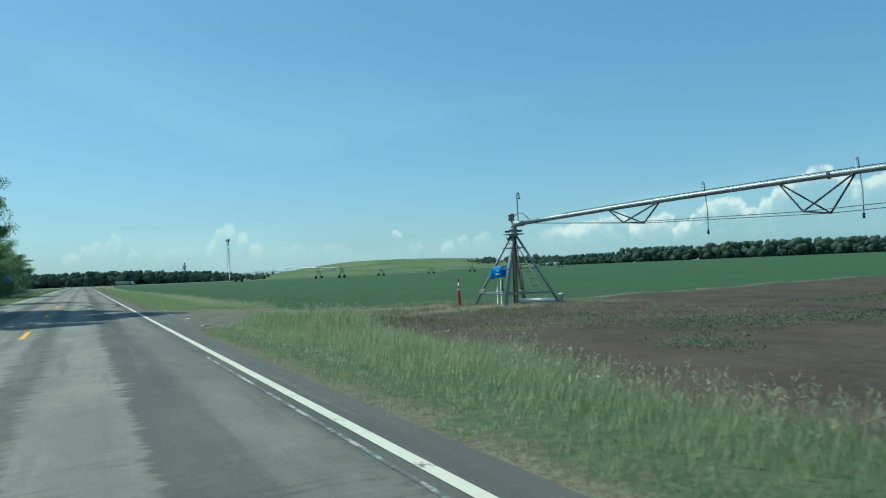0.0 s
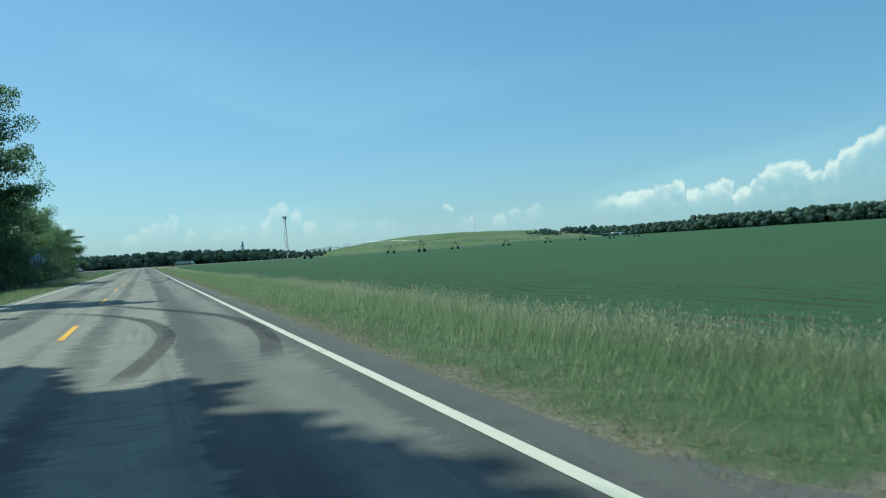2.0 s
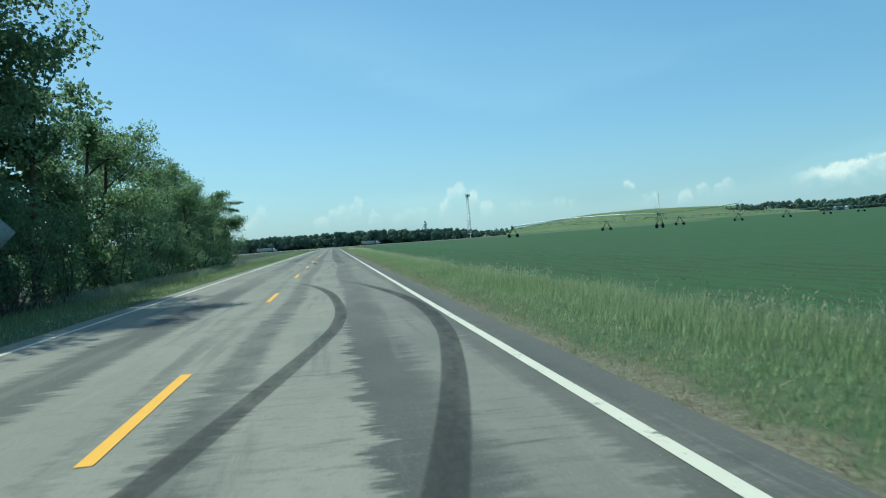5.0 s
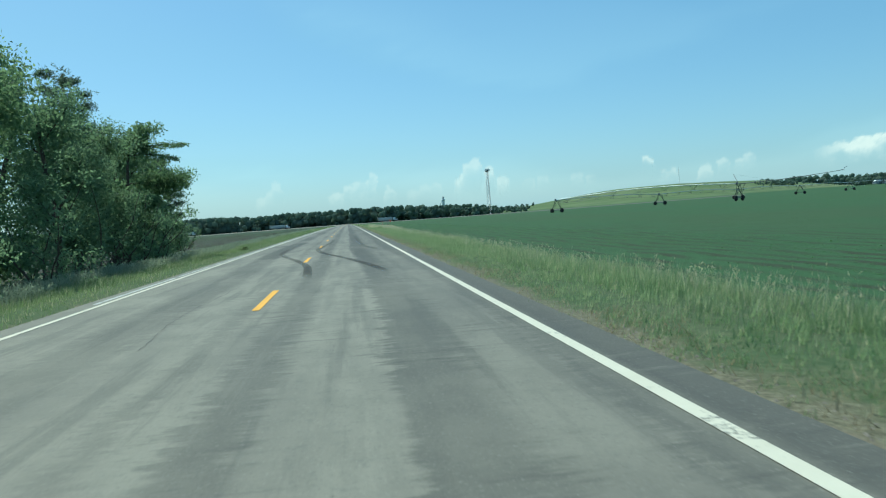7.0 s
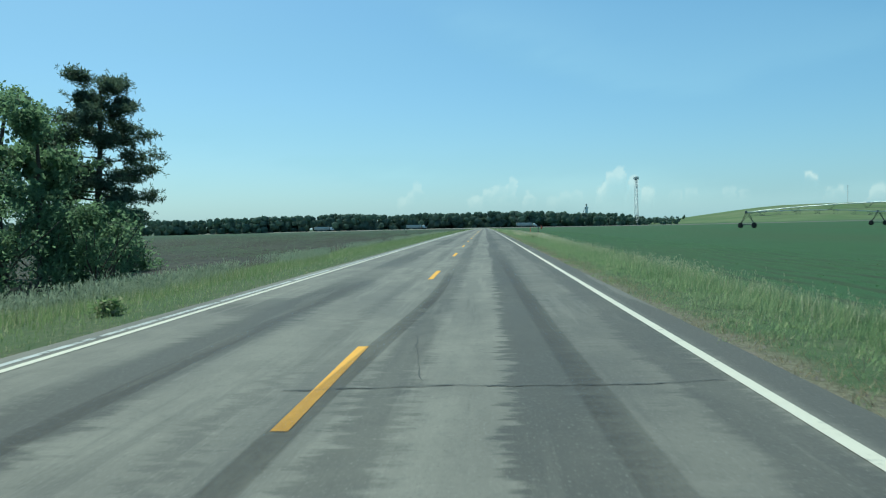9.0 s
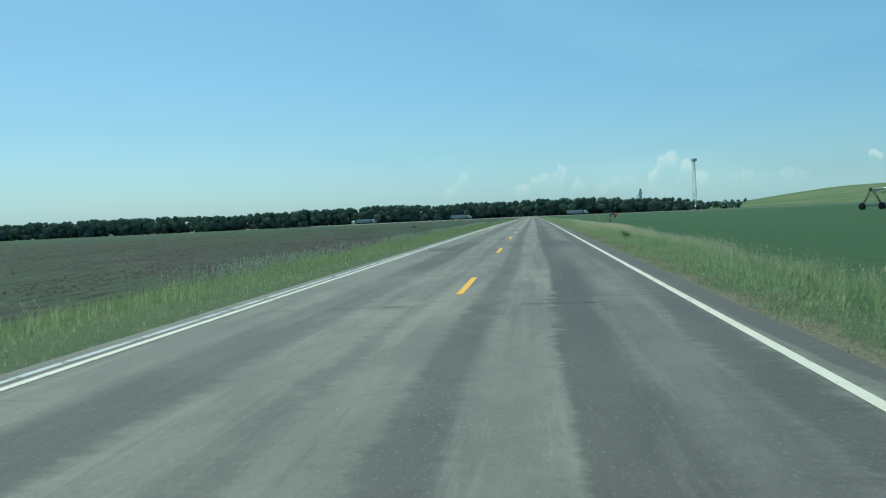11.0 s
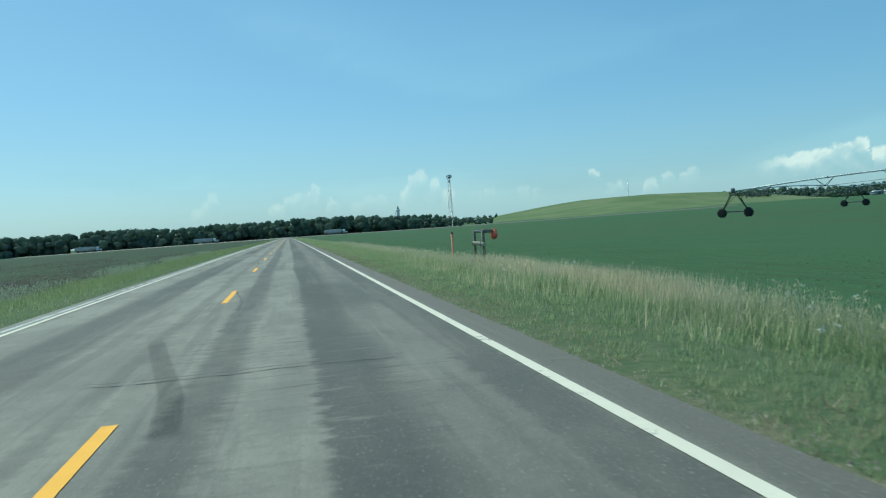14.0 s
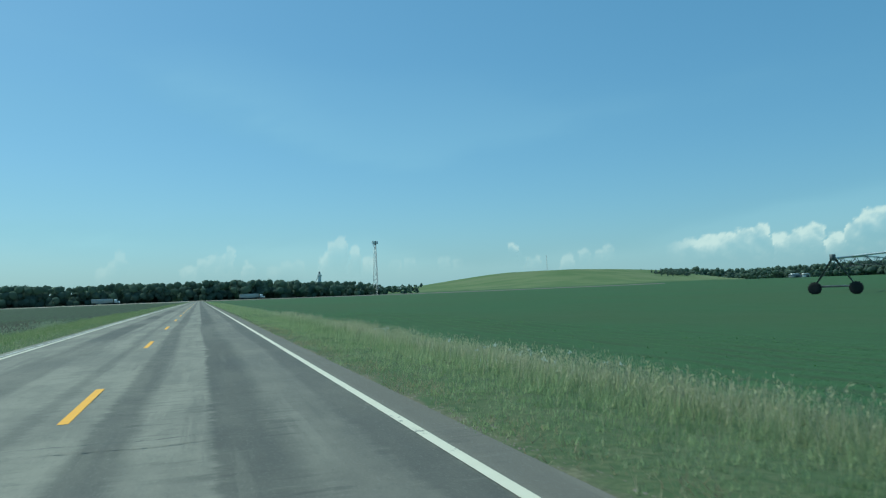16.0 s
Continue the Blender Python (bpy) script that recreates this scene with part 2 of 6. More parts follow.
    c = k.mix(k.math("MULTIPLY", k.ramp(streak, 0.37, 0.43, 0.30, 0.0), k.ramp(dark, 0.0, 0.8, 1.0, 0.45)), c, (0.275, 0.255, 0.212))
    pale = k.math("MULTIPLY", k.ramp(yy, 205, 222), k.ramp(xx, 3.22, 3.30))
    c = k.mix(k.math("MULTIPLY", pale, 0.6), c, (0.155, 0.138, 0.115))
    # short crosswise scuffs, thin and dark or rubbed pale
    scuff = k.noise(1.0, 6, 0.72, k.coords((1.1, 7.5, 1)))
    torn = k.ramp(k.noise(0.35, 4, 0.6, k.coords((1.2, 0.6, 1))), 0.46, 0.62, 0.04, 0.65)
    torn = k.math("MULTIPLY", torn, k.ramp(xx, 1.0, 1.5, 0.6, 1.0))
    c = k.mix(k.math("MULTIPLY", k.ramp(scuff, 0.54, 0.60), torn), c, (0.068, 0.066, 0.061))
    c = k.mix(k.math("MULTIPLY", k.ramp(scuff, 0.37, 0.43, 1.0, 0.0), k.math("MULTIPLY", torn, 0.45)), c, (0.275, 0.255, 0.212))
    c = k.mix(k.ramp(coarse, 0.52, 0.72, 0.0, 0.35), c, (0.10, 0.10, 0.094))
    c = k.mix(k.ramp(grit, 0.56, 0.72, 0.0, 0.5), c, (0.32, 0.31, 0.275))
    c = k.mix(k.ramp(grit, 0.28, 0.44, 0.45, 0.0), c, (0.05, 0.05, 0.047))
    k.bump(k.math("ADD", grit, coarse), 0.5, 0.008)
    k.bsdf.inputs["Specular IOR Level"].default_value = 0.3
    return k.done(c, k.ramp(blotch, 0.3, 0.7, 0.75, 0.9))


def paint_material(name, a, b, worn=0.5):
    """Road paint, rubbed through in places to the asphalt below."""
    k = Nodes(name)
    wear = k.math("ADD", k.math("MULTIPLY", k.noise(1.3, 5, 0.7), 0.6), k.math("MULTIPLY", k.noise(14, 4, 0.7), 0.4))
    c = k.mix(k.noise(3, 4), a, b)
    c = k.mix(k.ramp(wear, worn, worn + 0.08), c, (0.11, 0.11, 0.105))
    k.bump(k.noise(40, 3), 0.3, 0.003)
    return k.done(c, 0.7)


M_GROUND, M_ASPHALT = ground_material(), asphalt_material()
M_WHITE_LINE = paint_material("white_line", (0.56, 0.51, 0.41), (0.68, 0.63, 0.52), 0.56)
M_OLD_LINE = paint_material("old_white_line", (0.42, 0.42, 0.40), (0.52, 0.52, 0.5), 0.50)
M_FAINT_LINE = paint_material("faint_white_line", (0.36, 0.36, 0.34), (0.46, 0.46, 0.44), 0.44)
M_YELLOW = paint_material("yellow_line", (0.72, 0.345, 0.032), (0.82, 0.42, 0.05), 0.60)
M_GALV = plain("galvanised_steel", (0.26, 0.28, 0.285), (0.40, 0.42, 0.425), 0.5, 0.5, 3)
M_PIPE = plain("bright_galvanised_pipe", (0.50, 0.52, 0.52), (0.66, 0.68, 0.68), 0.4, 0.3, 2)
M_LEG = plain("dull_galvanised_steel", (0.22, 0.245, 0.24), (0.36, 0.39, 0.38), 0.6, 0.25, 3)
M_DARKSTEEL = plain("weathered_steel", (0.10, 0.11, 0.115), (0.18, 0.19, 0.19), 0.6, 0.4, 3)
M_RUST = plain("rusty_pipe", (0.050, 0.034, 0.026), (0.095, 0.060, 0.044), 0.8, 0.1, 4)
M_BLUE = plain("blue_enamel", (0.016, 0.23, 0.60), (0.025, 0.30, 0.70), 0.4, 0.0, 3, 0.05)
M_WHITEPAINT = plain("white_paint", (0.68, 0.69, 0.69), (0.80, 0.81, 0.81), 0.5, 0.0, 2, 0.05)
M_RED = plain("faded_red_plastic", (0.32, 0.048, 0.040), (0.43, 0.078, 0.06), 0.55, 0.0, 4)
M_ORANGE = plain("orange_cloth", (0.74, 0.13, 0.075), (0.86, 0.24, 0.14), 0.85, 0.0, 8)
M_RUBBER = plain("black_rubber", (0.012, 0.012, 0.013), (0.03, 0.03, 0.03), 0.85, 0.0, 5)
M_WOOD = plain("weathered_wood", (0.13, 0.115, 0.095), (0.26, 0.23, 0.19), 0.85, 0.0, 5)
M_BARK = plain("bark", (0.055, 0.043, 0.034), (0.12, 0.098, 0.078), 0.95, 0.0, 4, 0.8)
M_PALEWALL = plain("pale_sheet_wall", (0.66, 0.66, 0.64), (0.78, 0.78, 0.76), 0.8, 0.0, 0.3)
M_CONCRETE = plain("concrete", (0.42, 0.41, 0.38), (0.56, 0.55, 0.51), 0.9, 0.0, 0.3)
M_HOSE = plain("black_hose", (0.02, 0.02, 0.022), (0.05, 0.05, 0.052), 0.6, 0.0, 5)
M_LEAF = leafy("broad_leaves", (0.125, 0.195, 0.105), (0.205, 0.290, 0.155), 0.72)
M_LEAF_PALE = leafy("pale_leaves", (0.130, 0.205, 0.100), (0.225, 0.315, 0.150), 0.72)
M_NEEDLE = leafy("pine_needles", (0.090, 0.130, 0.088), (0.135, 0.180, 0.115), 0.62)
# paler, bluer than the near leaves: distance haze put into the colour
M_HAZED_LEAF = leafy("hazed_far_leaves", (0.205, 0.268, 0.218), (0.240, 0.306, 0.245), 0.70, rough=1.0)
M_GRASS = leafy("verge_grass", (0.118, 0.206, 0.084), (0.365, 0.445, 0.222), 0.68, (0.52, 0.47, 0.31), 0.87, far_tone=(0.360, 0.385, 0.245))
M_GRASS_L = leafy("left_grass", (0.130, 0.200, 0.082), (0.285, 0.340, 0.165), 0.64, (0.44, 0.42, 0.27), 0.84)
M_STRAW = leafy("straw_heads", (0.38, 0.38, 0.23), (0.58, 0.54, 0.37), 0.62)
M_REED = leafy("reed_heads", (0.24, 0.29, 0.20), (0.38, 0.42, 0.31), 0.6)
M_THATCH = leafy("dry_thatch", (0.26, 0.21, 0.13), (0.46, 0.38, 0.25), 0.4)
M_CROP = leafy("bean_leaves", (0.085, 0.165, 0.060), (0.135, 0.235, 0.088), 0.66)
M_WEED = leafy("weeds", (0.105, 0.140, 0.078), (0.175, 0.215, 0.125), 0.45)


# ---- mesh helpers ----
def mesh_from(name, verts, faces, material=None):
    """A mesh from arrays; faces is one (n, k) array or a list of such arrays."""
    me = bpy.data.meshes.new(name)
    verts = np.asarray(verts, dtype=np.float32).reshape(-1, 3)
    groups = faces if isinstance(faces, list) else [faces]
    groups = [np.asarray(g, dtype=np.int32) for g in groups if len(g)]
    idx = np.concatenate([g.ravel() for g in groups])
    sizes = np.concatenate([np.full(len(g), g.shape[1], dtype=np.int32) for g in groups])
    starts = np.concatenate([[0], np.cumsum(sizes)[:-1]]).astype(np.int32)
    me.vertices.add(len(verts)), me.loops.add(len(idx)), me.polygons.add(len(sizes))
    me.vertices.foreach_set("co", verts.ravel())
    me.loops.foreach_set("vertex_index", idx)
    me.polygons.foreach_set("loop_start", starts)
    me.update(calc_edges=True)
    if material:
        me.materials.append(material)
    return me


class Solid:
    """Collects tubes, boxes and lathed shapes of one part, in arrays."""

    def __init__(self):
        self.v, self.f3, self.f4, self.n = [], [], [], 0

    def add(self, v, f4=(), f3=()):
        v = np.asarray(v, dtype=float)
        if len(f4):
            self.f4.append(np.asarray(f4) + self.n)
        if len(f3):
            self.f3.append(np.asarray(f3) + self.n)
        self.v.append(v)
        self.n += len(v)
        return self

    def tube(self, points, radii, sides=8):
        """A tube along points; its ends are closed."""
        p = np.asarray(points, dtype=float)
        r = np.broadcast_to(np.asarray(radii, dtype=float), (len(p),))
        d = np.gradient(p, axis=0)
        d /= np.linalg.norm(d, axis=1)[:, None] + 1e-9
        up = np.array([0, 0, 1.0]) if abs(d[:, 2]).mean() < 0.8 else np.array([1.0, 0, 0])
        a = np.cross(d, up)
        a /= np.linalg.norm(a, axis=1)[:, None] + 1e-9
        b = np.cross(d, a)
        th = np.arange(sides) * 2 * np.pi / sides
        ring = a[:, None, :] * np.cos(th)[None, :, None] + b[:, None, :] * np.sin(th)[None, :, None]
        v = (p[:, None, :] + ring * r[:, None, None]).reshape(-1, 3)
        f = []
        for i in range(len(p) - 1):
            for j in range(sides):
                k = (j + 1) % sides
                f.append((i * sides + j, i * sides + k, (i + 1) * sides + k, (i + 1) * sides + j))
        caps = []
        for base in (0, (len(p) - 1) * sides):
            caps += [(base, base + j, base + j + 1) for j in range(1, sides - 1)]
        return self.add(v, f, caps)

    def box(self, lo, hi, bevel=0.0, turn=None):
        """A box with chamfered upright edges; turn is a matrix."""
        lo, hi = np.array(lo, float), np.array(hi, float)
        b = min(bevel, 0.4 * min(hi - lo)) if bevel else 0
        x0, y0, z0 = lo
        x1, y1, z1 = hi
        if b:
            ring = [(x0 + b, y0), (x1 - b, y0), (x1, y0 + b), (x1, y1 - b), (x1 - b, y1), (x0 + b, y1), (x0, y1 - b), (x0, y0 + b)]
            ins = [(x0 + 2 * b, y0 + b), (x1 - 2 * b, y0 + b), (x1 - b, y0 + 2 * b), (x1 - b, y1 - 2 * b), (x1 - 2 * b, y1 - b), (x0 + 2 * b, y1 - b), (x0 + b, y1 - 2 * b), (x0 + b, y0 + 2 * b)]
            v = [(x, y, z0) for x, y in ins] + [(x, y, z0 + b) for x, y in ring] + [(x, y, z1 - b) for x, y in ring] + [(x, y, z1) for x, y in ins]
            f = [(i * 8 + j, i * 8 + (j + 1) % 8, i * 8 + 8 + (j + 1) % 8, i * 8 + 8 + j) for i in range(3) for j in range(8)]
            f3 = [(0, j + 1, j) for j in range(1, 7)] + [(24, 24 + j, 25 + j) for j in range(1, 7)]
        else:
            v = [(x, y, z) for z in (z0, z1) for x, y in ((x0, y0), (x1, y0), (x1, y1), (x0, y1))]
            f = [(3, 2, 1, 0), (4, 5, 6, 7), (0, 1, 5, 4), (1, 2, 6, 5), (2, 3, 7, 6), (3, 0, 4, 7)]
            f3 = ()
        v = np.array(v)
        if turn is not None:
            v = np.array([tuple(turn @ Vector(p)) for p in v])
        return self.add(v, f, f3)

    def lathe(self, profile, centre=(0, 0, 0), sides=16, turn=None):
        """Profile of (radius, height) turned about the upright axis."""
        th = np.arange(sides) * 2 * np.pi / sides
        v = np.array([(r * np.cos(t), r * np.sin(t), z) for r, z in profile for t in th])
        if turn is not None:
            v = np.array([tuple(turn @ Vector(p)) for p in v])
        v = v + np.array(centre)
        f = [(i * sides + j, i * sides + (j + 1) % sides, (i + 1) * sides + (j + 1) % sides, (i + 1) * sides + j)
             for i in range(len(profile) - 1) for j in range(sides)]
        n = len(profile) - 1
        caps = [(0, j + 1, j) for j in range(1, sides - 1)] + [(n * sides, n * sides + j, n * sides + j + 1) for j in range(1, sides - 1)]
        return self.add(v, f, caps)

    def mesh(self, name, material):
        fs = [np.concatenate(x) for x in (self.f4, self.f3) if len(x)]
        return mesh_from(name, np.concatenate(self.v), fs, material)


def part(name, solid, material, parent, label="", smooth=False):
    me = solid.mesh(name, material) if isinstance(solid, Solid) else solid
    ob = new(name, me)
    ob.parent = parent
    if smooth:
        me.polygons.foreach_set("use_smooth", [True] * len(me.polygons))
    if label:
        ob["label"] = label
    return ob


def thing(name, label, category, x=0, y=0, z=0, rz=0, group="", kind=""):
    ob = new(name)
    ob.empty_display_size = 0.3
    ob.matrix_world = pose(x, y, z, 0, 0, rz)
    return tagged(ob, label, category, group, kind)


# ---- the lie of the land ----
def smooth(a, lo, hi):
    t = np.clip((a - lo) / (hi - lo), 0, 1)
    return t * t * (3 - 2 * t)


HILL_A, HILL_B = np.array([230.0, 1010.0]), np.array([800.0, 1400.0])


def hill_shape(x, y):
    d = HILL_B - HILL_A
    L = np.hypot(*d)
    d = d / L
    u = ((x - HILL_A[0]) * d[0] + (y - HILL_A[1]) * d[1]) / L
    w = (x - HILL_A[0]) * -d[1] + (y - HILL_A[1]) * d[0]
    along = smooth(u, -0.06, 0.42) * smooth(1.10 - u, 0.0, 0.40)
    return along * smooth(230 - np.abs(w), 0, 190)


def road_z(y):
    return -0.0035 * 30 * np.log1p(np.exp(np.clip((np.asarray(y, float) - 260) / 30, -30, 60)))


def land(x, y):
    """Height of the ground at x, y."""
    x, y = np.asarray(x, float), np.asarray(y, float)
    z = road_z(y) * (1 - 0.75 * smooth(x, 120, 500))
    drive = smooth(y, 16.5, 20.5) * (1 - smooth(y, 31, 33.5)) * smooth(x, 3.0, 3.6)
    right = -0.02 - 0.30 * smooth(x, 4.0, 7.5)
    right = right * (1 - drive) + drive * (-0.03 - 0.2 * smooth(x, 5, 12))
    left = -0.02 - 0.38 * smooth(-x, 3.9, 8.0)
    z = z + np.where(x > 0, right, left)
    z = z - 0.11 * (np.abs(x) < 3.2)
    z = z - 0.0062 * np.clip(-x - 40, 0, 700) * smooth(y, 150, 500)
    hill = hill_shape(x, y)
    z = z + 2.0 * smooth(x, 340, 640) * (1 - smooth(y, 950, 1250)) * (1 - smooth(hill, 0.0, 0.3))
    z = z + 23.5 * hill
    rough = 0.05 * np.sin(x * 0.9 + 2 * np.sin(y * 0.31)) * np.sin(y * 0.7 + np.sin(x * 0.43))
    return z + rough * smooth(np.abs(x), 4.2, 7)


def drive_near(x):
    return 18.8 + 5.4 * smooth(x, 4.0, 7.2)


def drive_far(x):
    return 32.6 - 5.2 * smooth(x, 4.8, 10.8)


def verge_edge(y):
    """Where the tall grass ends and the field begins, beside the near lane."""
    y = np.asarray(y, float)
    far = 8.2 - 1.2 * smooth(y, 72, 108) + 0.5 * smooth(y, 165, 215) + 0.5 * smooth(y, 214, 226) - 0.4 * smooth(y, 238, 256)
    return np.where(y < 26, 6.25 + 0.13 * np.clip(y, -6, 20), far)


def steps(*spans):
    out = []
    for a, b, s in spans:
        out += list(np.arange(a, b - 1e-6, s))
    return np.array(out)


def grow(a, b, first, ratio):
    out, s = [a], first
    while abs(out[-1] - a) < abs(b - a):
        out.append(out[-1] + math.copysign(s, b - a))
        s *= ratio
    return out[1:]


def build_ground():
    xs = np.concatenate([grow(-60, -3600, 2.5, 1.09)[::-1], steps((-60, -12, 1.5), (-12, 14, 0.4), (14, 60, 1.0)), [60.0], grow(60, 3600, 1.5, 1.08)])
    ys = np.concatenate([grow(-20, -500, 2, 1.2)[::-1], steps((-20, 60, 0.75), (60, 330, 1.8)), [330.0], grow(330, 4600, 2.5, 1.045)])
    X, Y = np.meshgrid(xs, ys)
    Z = land(X, Y)
    nx, ny = len(xs), len(ys)
    i = (np.arange(ny - 1)[:, None] * nx + np.arange(nx - 1)[None, :]).ravel()
    me = mesh_from("ground", np.stack([X, Y, Z], -1).reshape(-1, 3), np.stack([i, i + 1, i + nx + 1, i + nx], 1), M_GROUND)
    x, y = X.ravel(), Y.ravel()
    edge = 24.3 + 0.14 * (x - 16)
    soil = smooth(x - verge_edge(y), -0.6, 0.3) * smooth(edge - y, -0.6, 0.6)
    drive = smooth(x, 3.3, 3.6) * (1 - smooth(x, 14, 16)) * smooth(y - drive_near(x), -0.5, 0.5) * (1 - smooth(y - drive_far(x), -0.5, 0.5))
    apron = smooth(3.4 - np.hypot((x - 13.6) * 0.52, y - 23.6), 0, 2.0) * 0.66
    track = smooth(0.9 - np.abs(y - (25.2 + 0.14 * (x - 16))), 0, 0.7) * smooth(x, 8, 10) * (1 - smooth(x, 40, 60))
    shoulder = smooth(3.86 - np.abs(x), -0.15, 0.25) * np.where(x > 0, 0.55, 0.25)
    zones = {
        "verge": smooth(x, 3.0, 3.3) * (1 - smooth(x - verge_edge(y), -0.4, 0.5)) + smooth(-x, 3.0, 3.3) * (1 - smooth(-x, 8.0, 8.8)),
        "soil": soil, "sand": np.clip(np.maximum.reduce([drive, apron, track * 0.62, shoulder]), 0, 1),
        "tilled": smooth(-x, 7.9, 8.8), "hill": smooth(hill_shape(x, y), 0.02, 0.07),
        "near": (1 - smooth(np.abs(x), 60, 160)), "sprouted": np.maximum(smooth(-x, 28, 110), 0.8 * smooth(y, 232, 290)), "chips": 1 - 0.8 * smooth(x - 0.25 * (26 - y), 4.2, 8.5),
    }
    for name, values in zones.items():
        a = me.attributes.new(name, "FLOAT", "POINT")
        a.data.foreach_set("value", values.astype(np.float32))
    me.polygons.foreach_set("use_smooth", [True] * len(me.polygons))
    tagged(new("ground", me), "flat farmland with green crop, tilled soil and grassy verges", "ground", kind="structure")


build_ground()


def strip(name, x0, x1, ys, lift, material, thick=0.0, cross=1):
    """A band along the road, following its fall."""
    ys = np.asarray(ys, float)
    xs = np.linspace(x0, x1, cross + 1)
    X, Y = np.meshgrid(xs, ys)
    Z = np.repeat(road_z(ys)[:, None], cross + 1, 1) + lift
    n = cross + 1
    i = (np.arange(len(ys) - 1)[:, None] * n + np.arange(cross)[None, :]).ravel()
    v = np.stack([X, Y, Z], -1).reshape(-1, 3)
    f = [np.stack([i, i + 1, i + n + 1, i + n], 1)]
    if thick:
        m = len(v)
        low = v.copy()
        low[:, 2] -= thick
        v = np.concatenate([v, low])
        r = np.arange(len(ys) - 1) * n
        f.append(np.stack([r, r + n, r + n + m, r + m], 1))
        r = r + cross
        f.append(np.stack([r + n, r, r + m, r + n + m], 1))
    me = mesh_from(name, v, f, material)
    me.polygons.foreach_set("use_smooth", [False] * len(me.polygons))
    return me


ROAD_YS = np.concatenate([steps((-60, 340, 2.0)), [340.0], grow(340, 850, 4, 1.05)])


def build_road():
    road = new("road", strip("road", -3.45, 3.64, ROAD_YS, 0.0, M_ASPHALT, 0.14, 6))
    tagged(road, "worn grey asphalt two-lane road with cracks", "road", kind="structure")
    part("edge_line", strip("edge_line", 3.13, 3.237, ROAD_YS, 0.005, M_WHITE_LINE), None, road, "white painted edge line")
    part("edge_line", strip("edge_line", -3.05, -2.95, ROAD_YS, 0.005, M_WHITE_LINE), None, road, "white painted edge line")
    part("edge_line", strip("edge_line", -3.24, -3.15, steps((120, 340, 2.0)), 0.004, M_OLD_LINE), None, road, "older white edge line beside the new one")
    part("edge_line", strip("edge_line", 2.99, 3.03, steps((-40, 14, 2.0)), 0.004, M_FAINT_LINE), None, road, "thin remains of an older edge line")
    ys = np.linspace(17.0, 33.5, 60)
    wide = 3.70 + 0.45 * smooth(ys, 17.0, 20.5) + 0.18 * smooth(ys, 26, 30) * (1 - smooth(ys, 31.5, 33.5)) - 0.45 * smooth(ys, 31.8, 34)
    wide += 0.06 * np.sin(ys * 1.9) + 0.035 * np.sin(ys * 4.3 + 1.2) + 0.012 * np.sin(ys * 9.1)
    v = np.zeros((120, 3))
    v[0::2] = np.stack([np.full(60, 3.60), ys, np.full(60, -0.004)], 1)
    v[1::2] = np.stack([wide, ys, np.full(60, -0.016)], 1)
    i = np.arange(59) * 2
    apron = mesh_from("apron", v, np.stack([i, i + 1, i + 3, i + 2], 1), M_ASPHALT)
    apron.polygons.foreach_set("use_smooth", [False] * len(apron.polygons))
    part("apron", apron, None, road, "flared asphalt apron at the field drive")
    first = strip("centre_dash", -0.055, 0.055, np.linspace(0, 3.05, 5), 0.005, M_YELLOW)
    for k in range(-11, 58):
        y = 116.83 + 12.192 * k
        ob = part("centre_dash", first, None, road)
        ob.matrix_world = pose(0, y, float(road_z(y + 1.5)))


build_road()



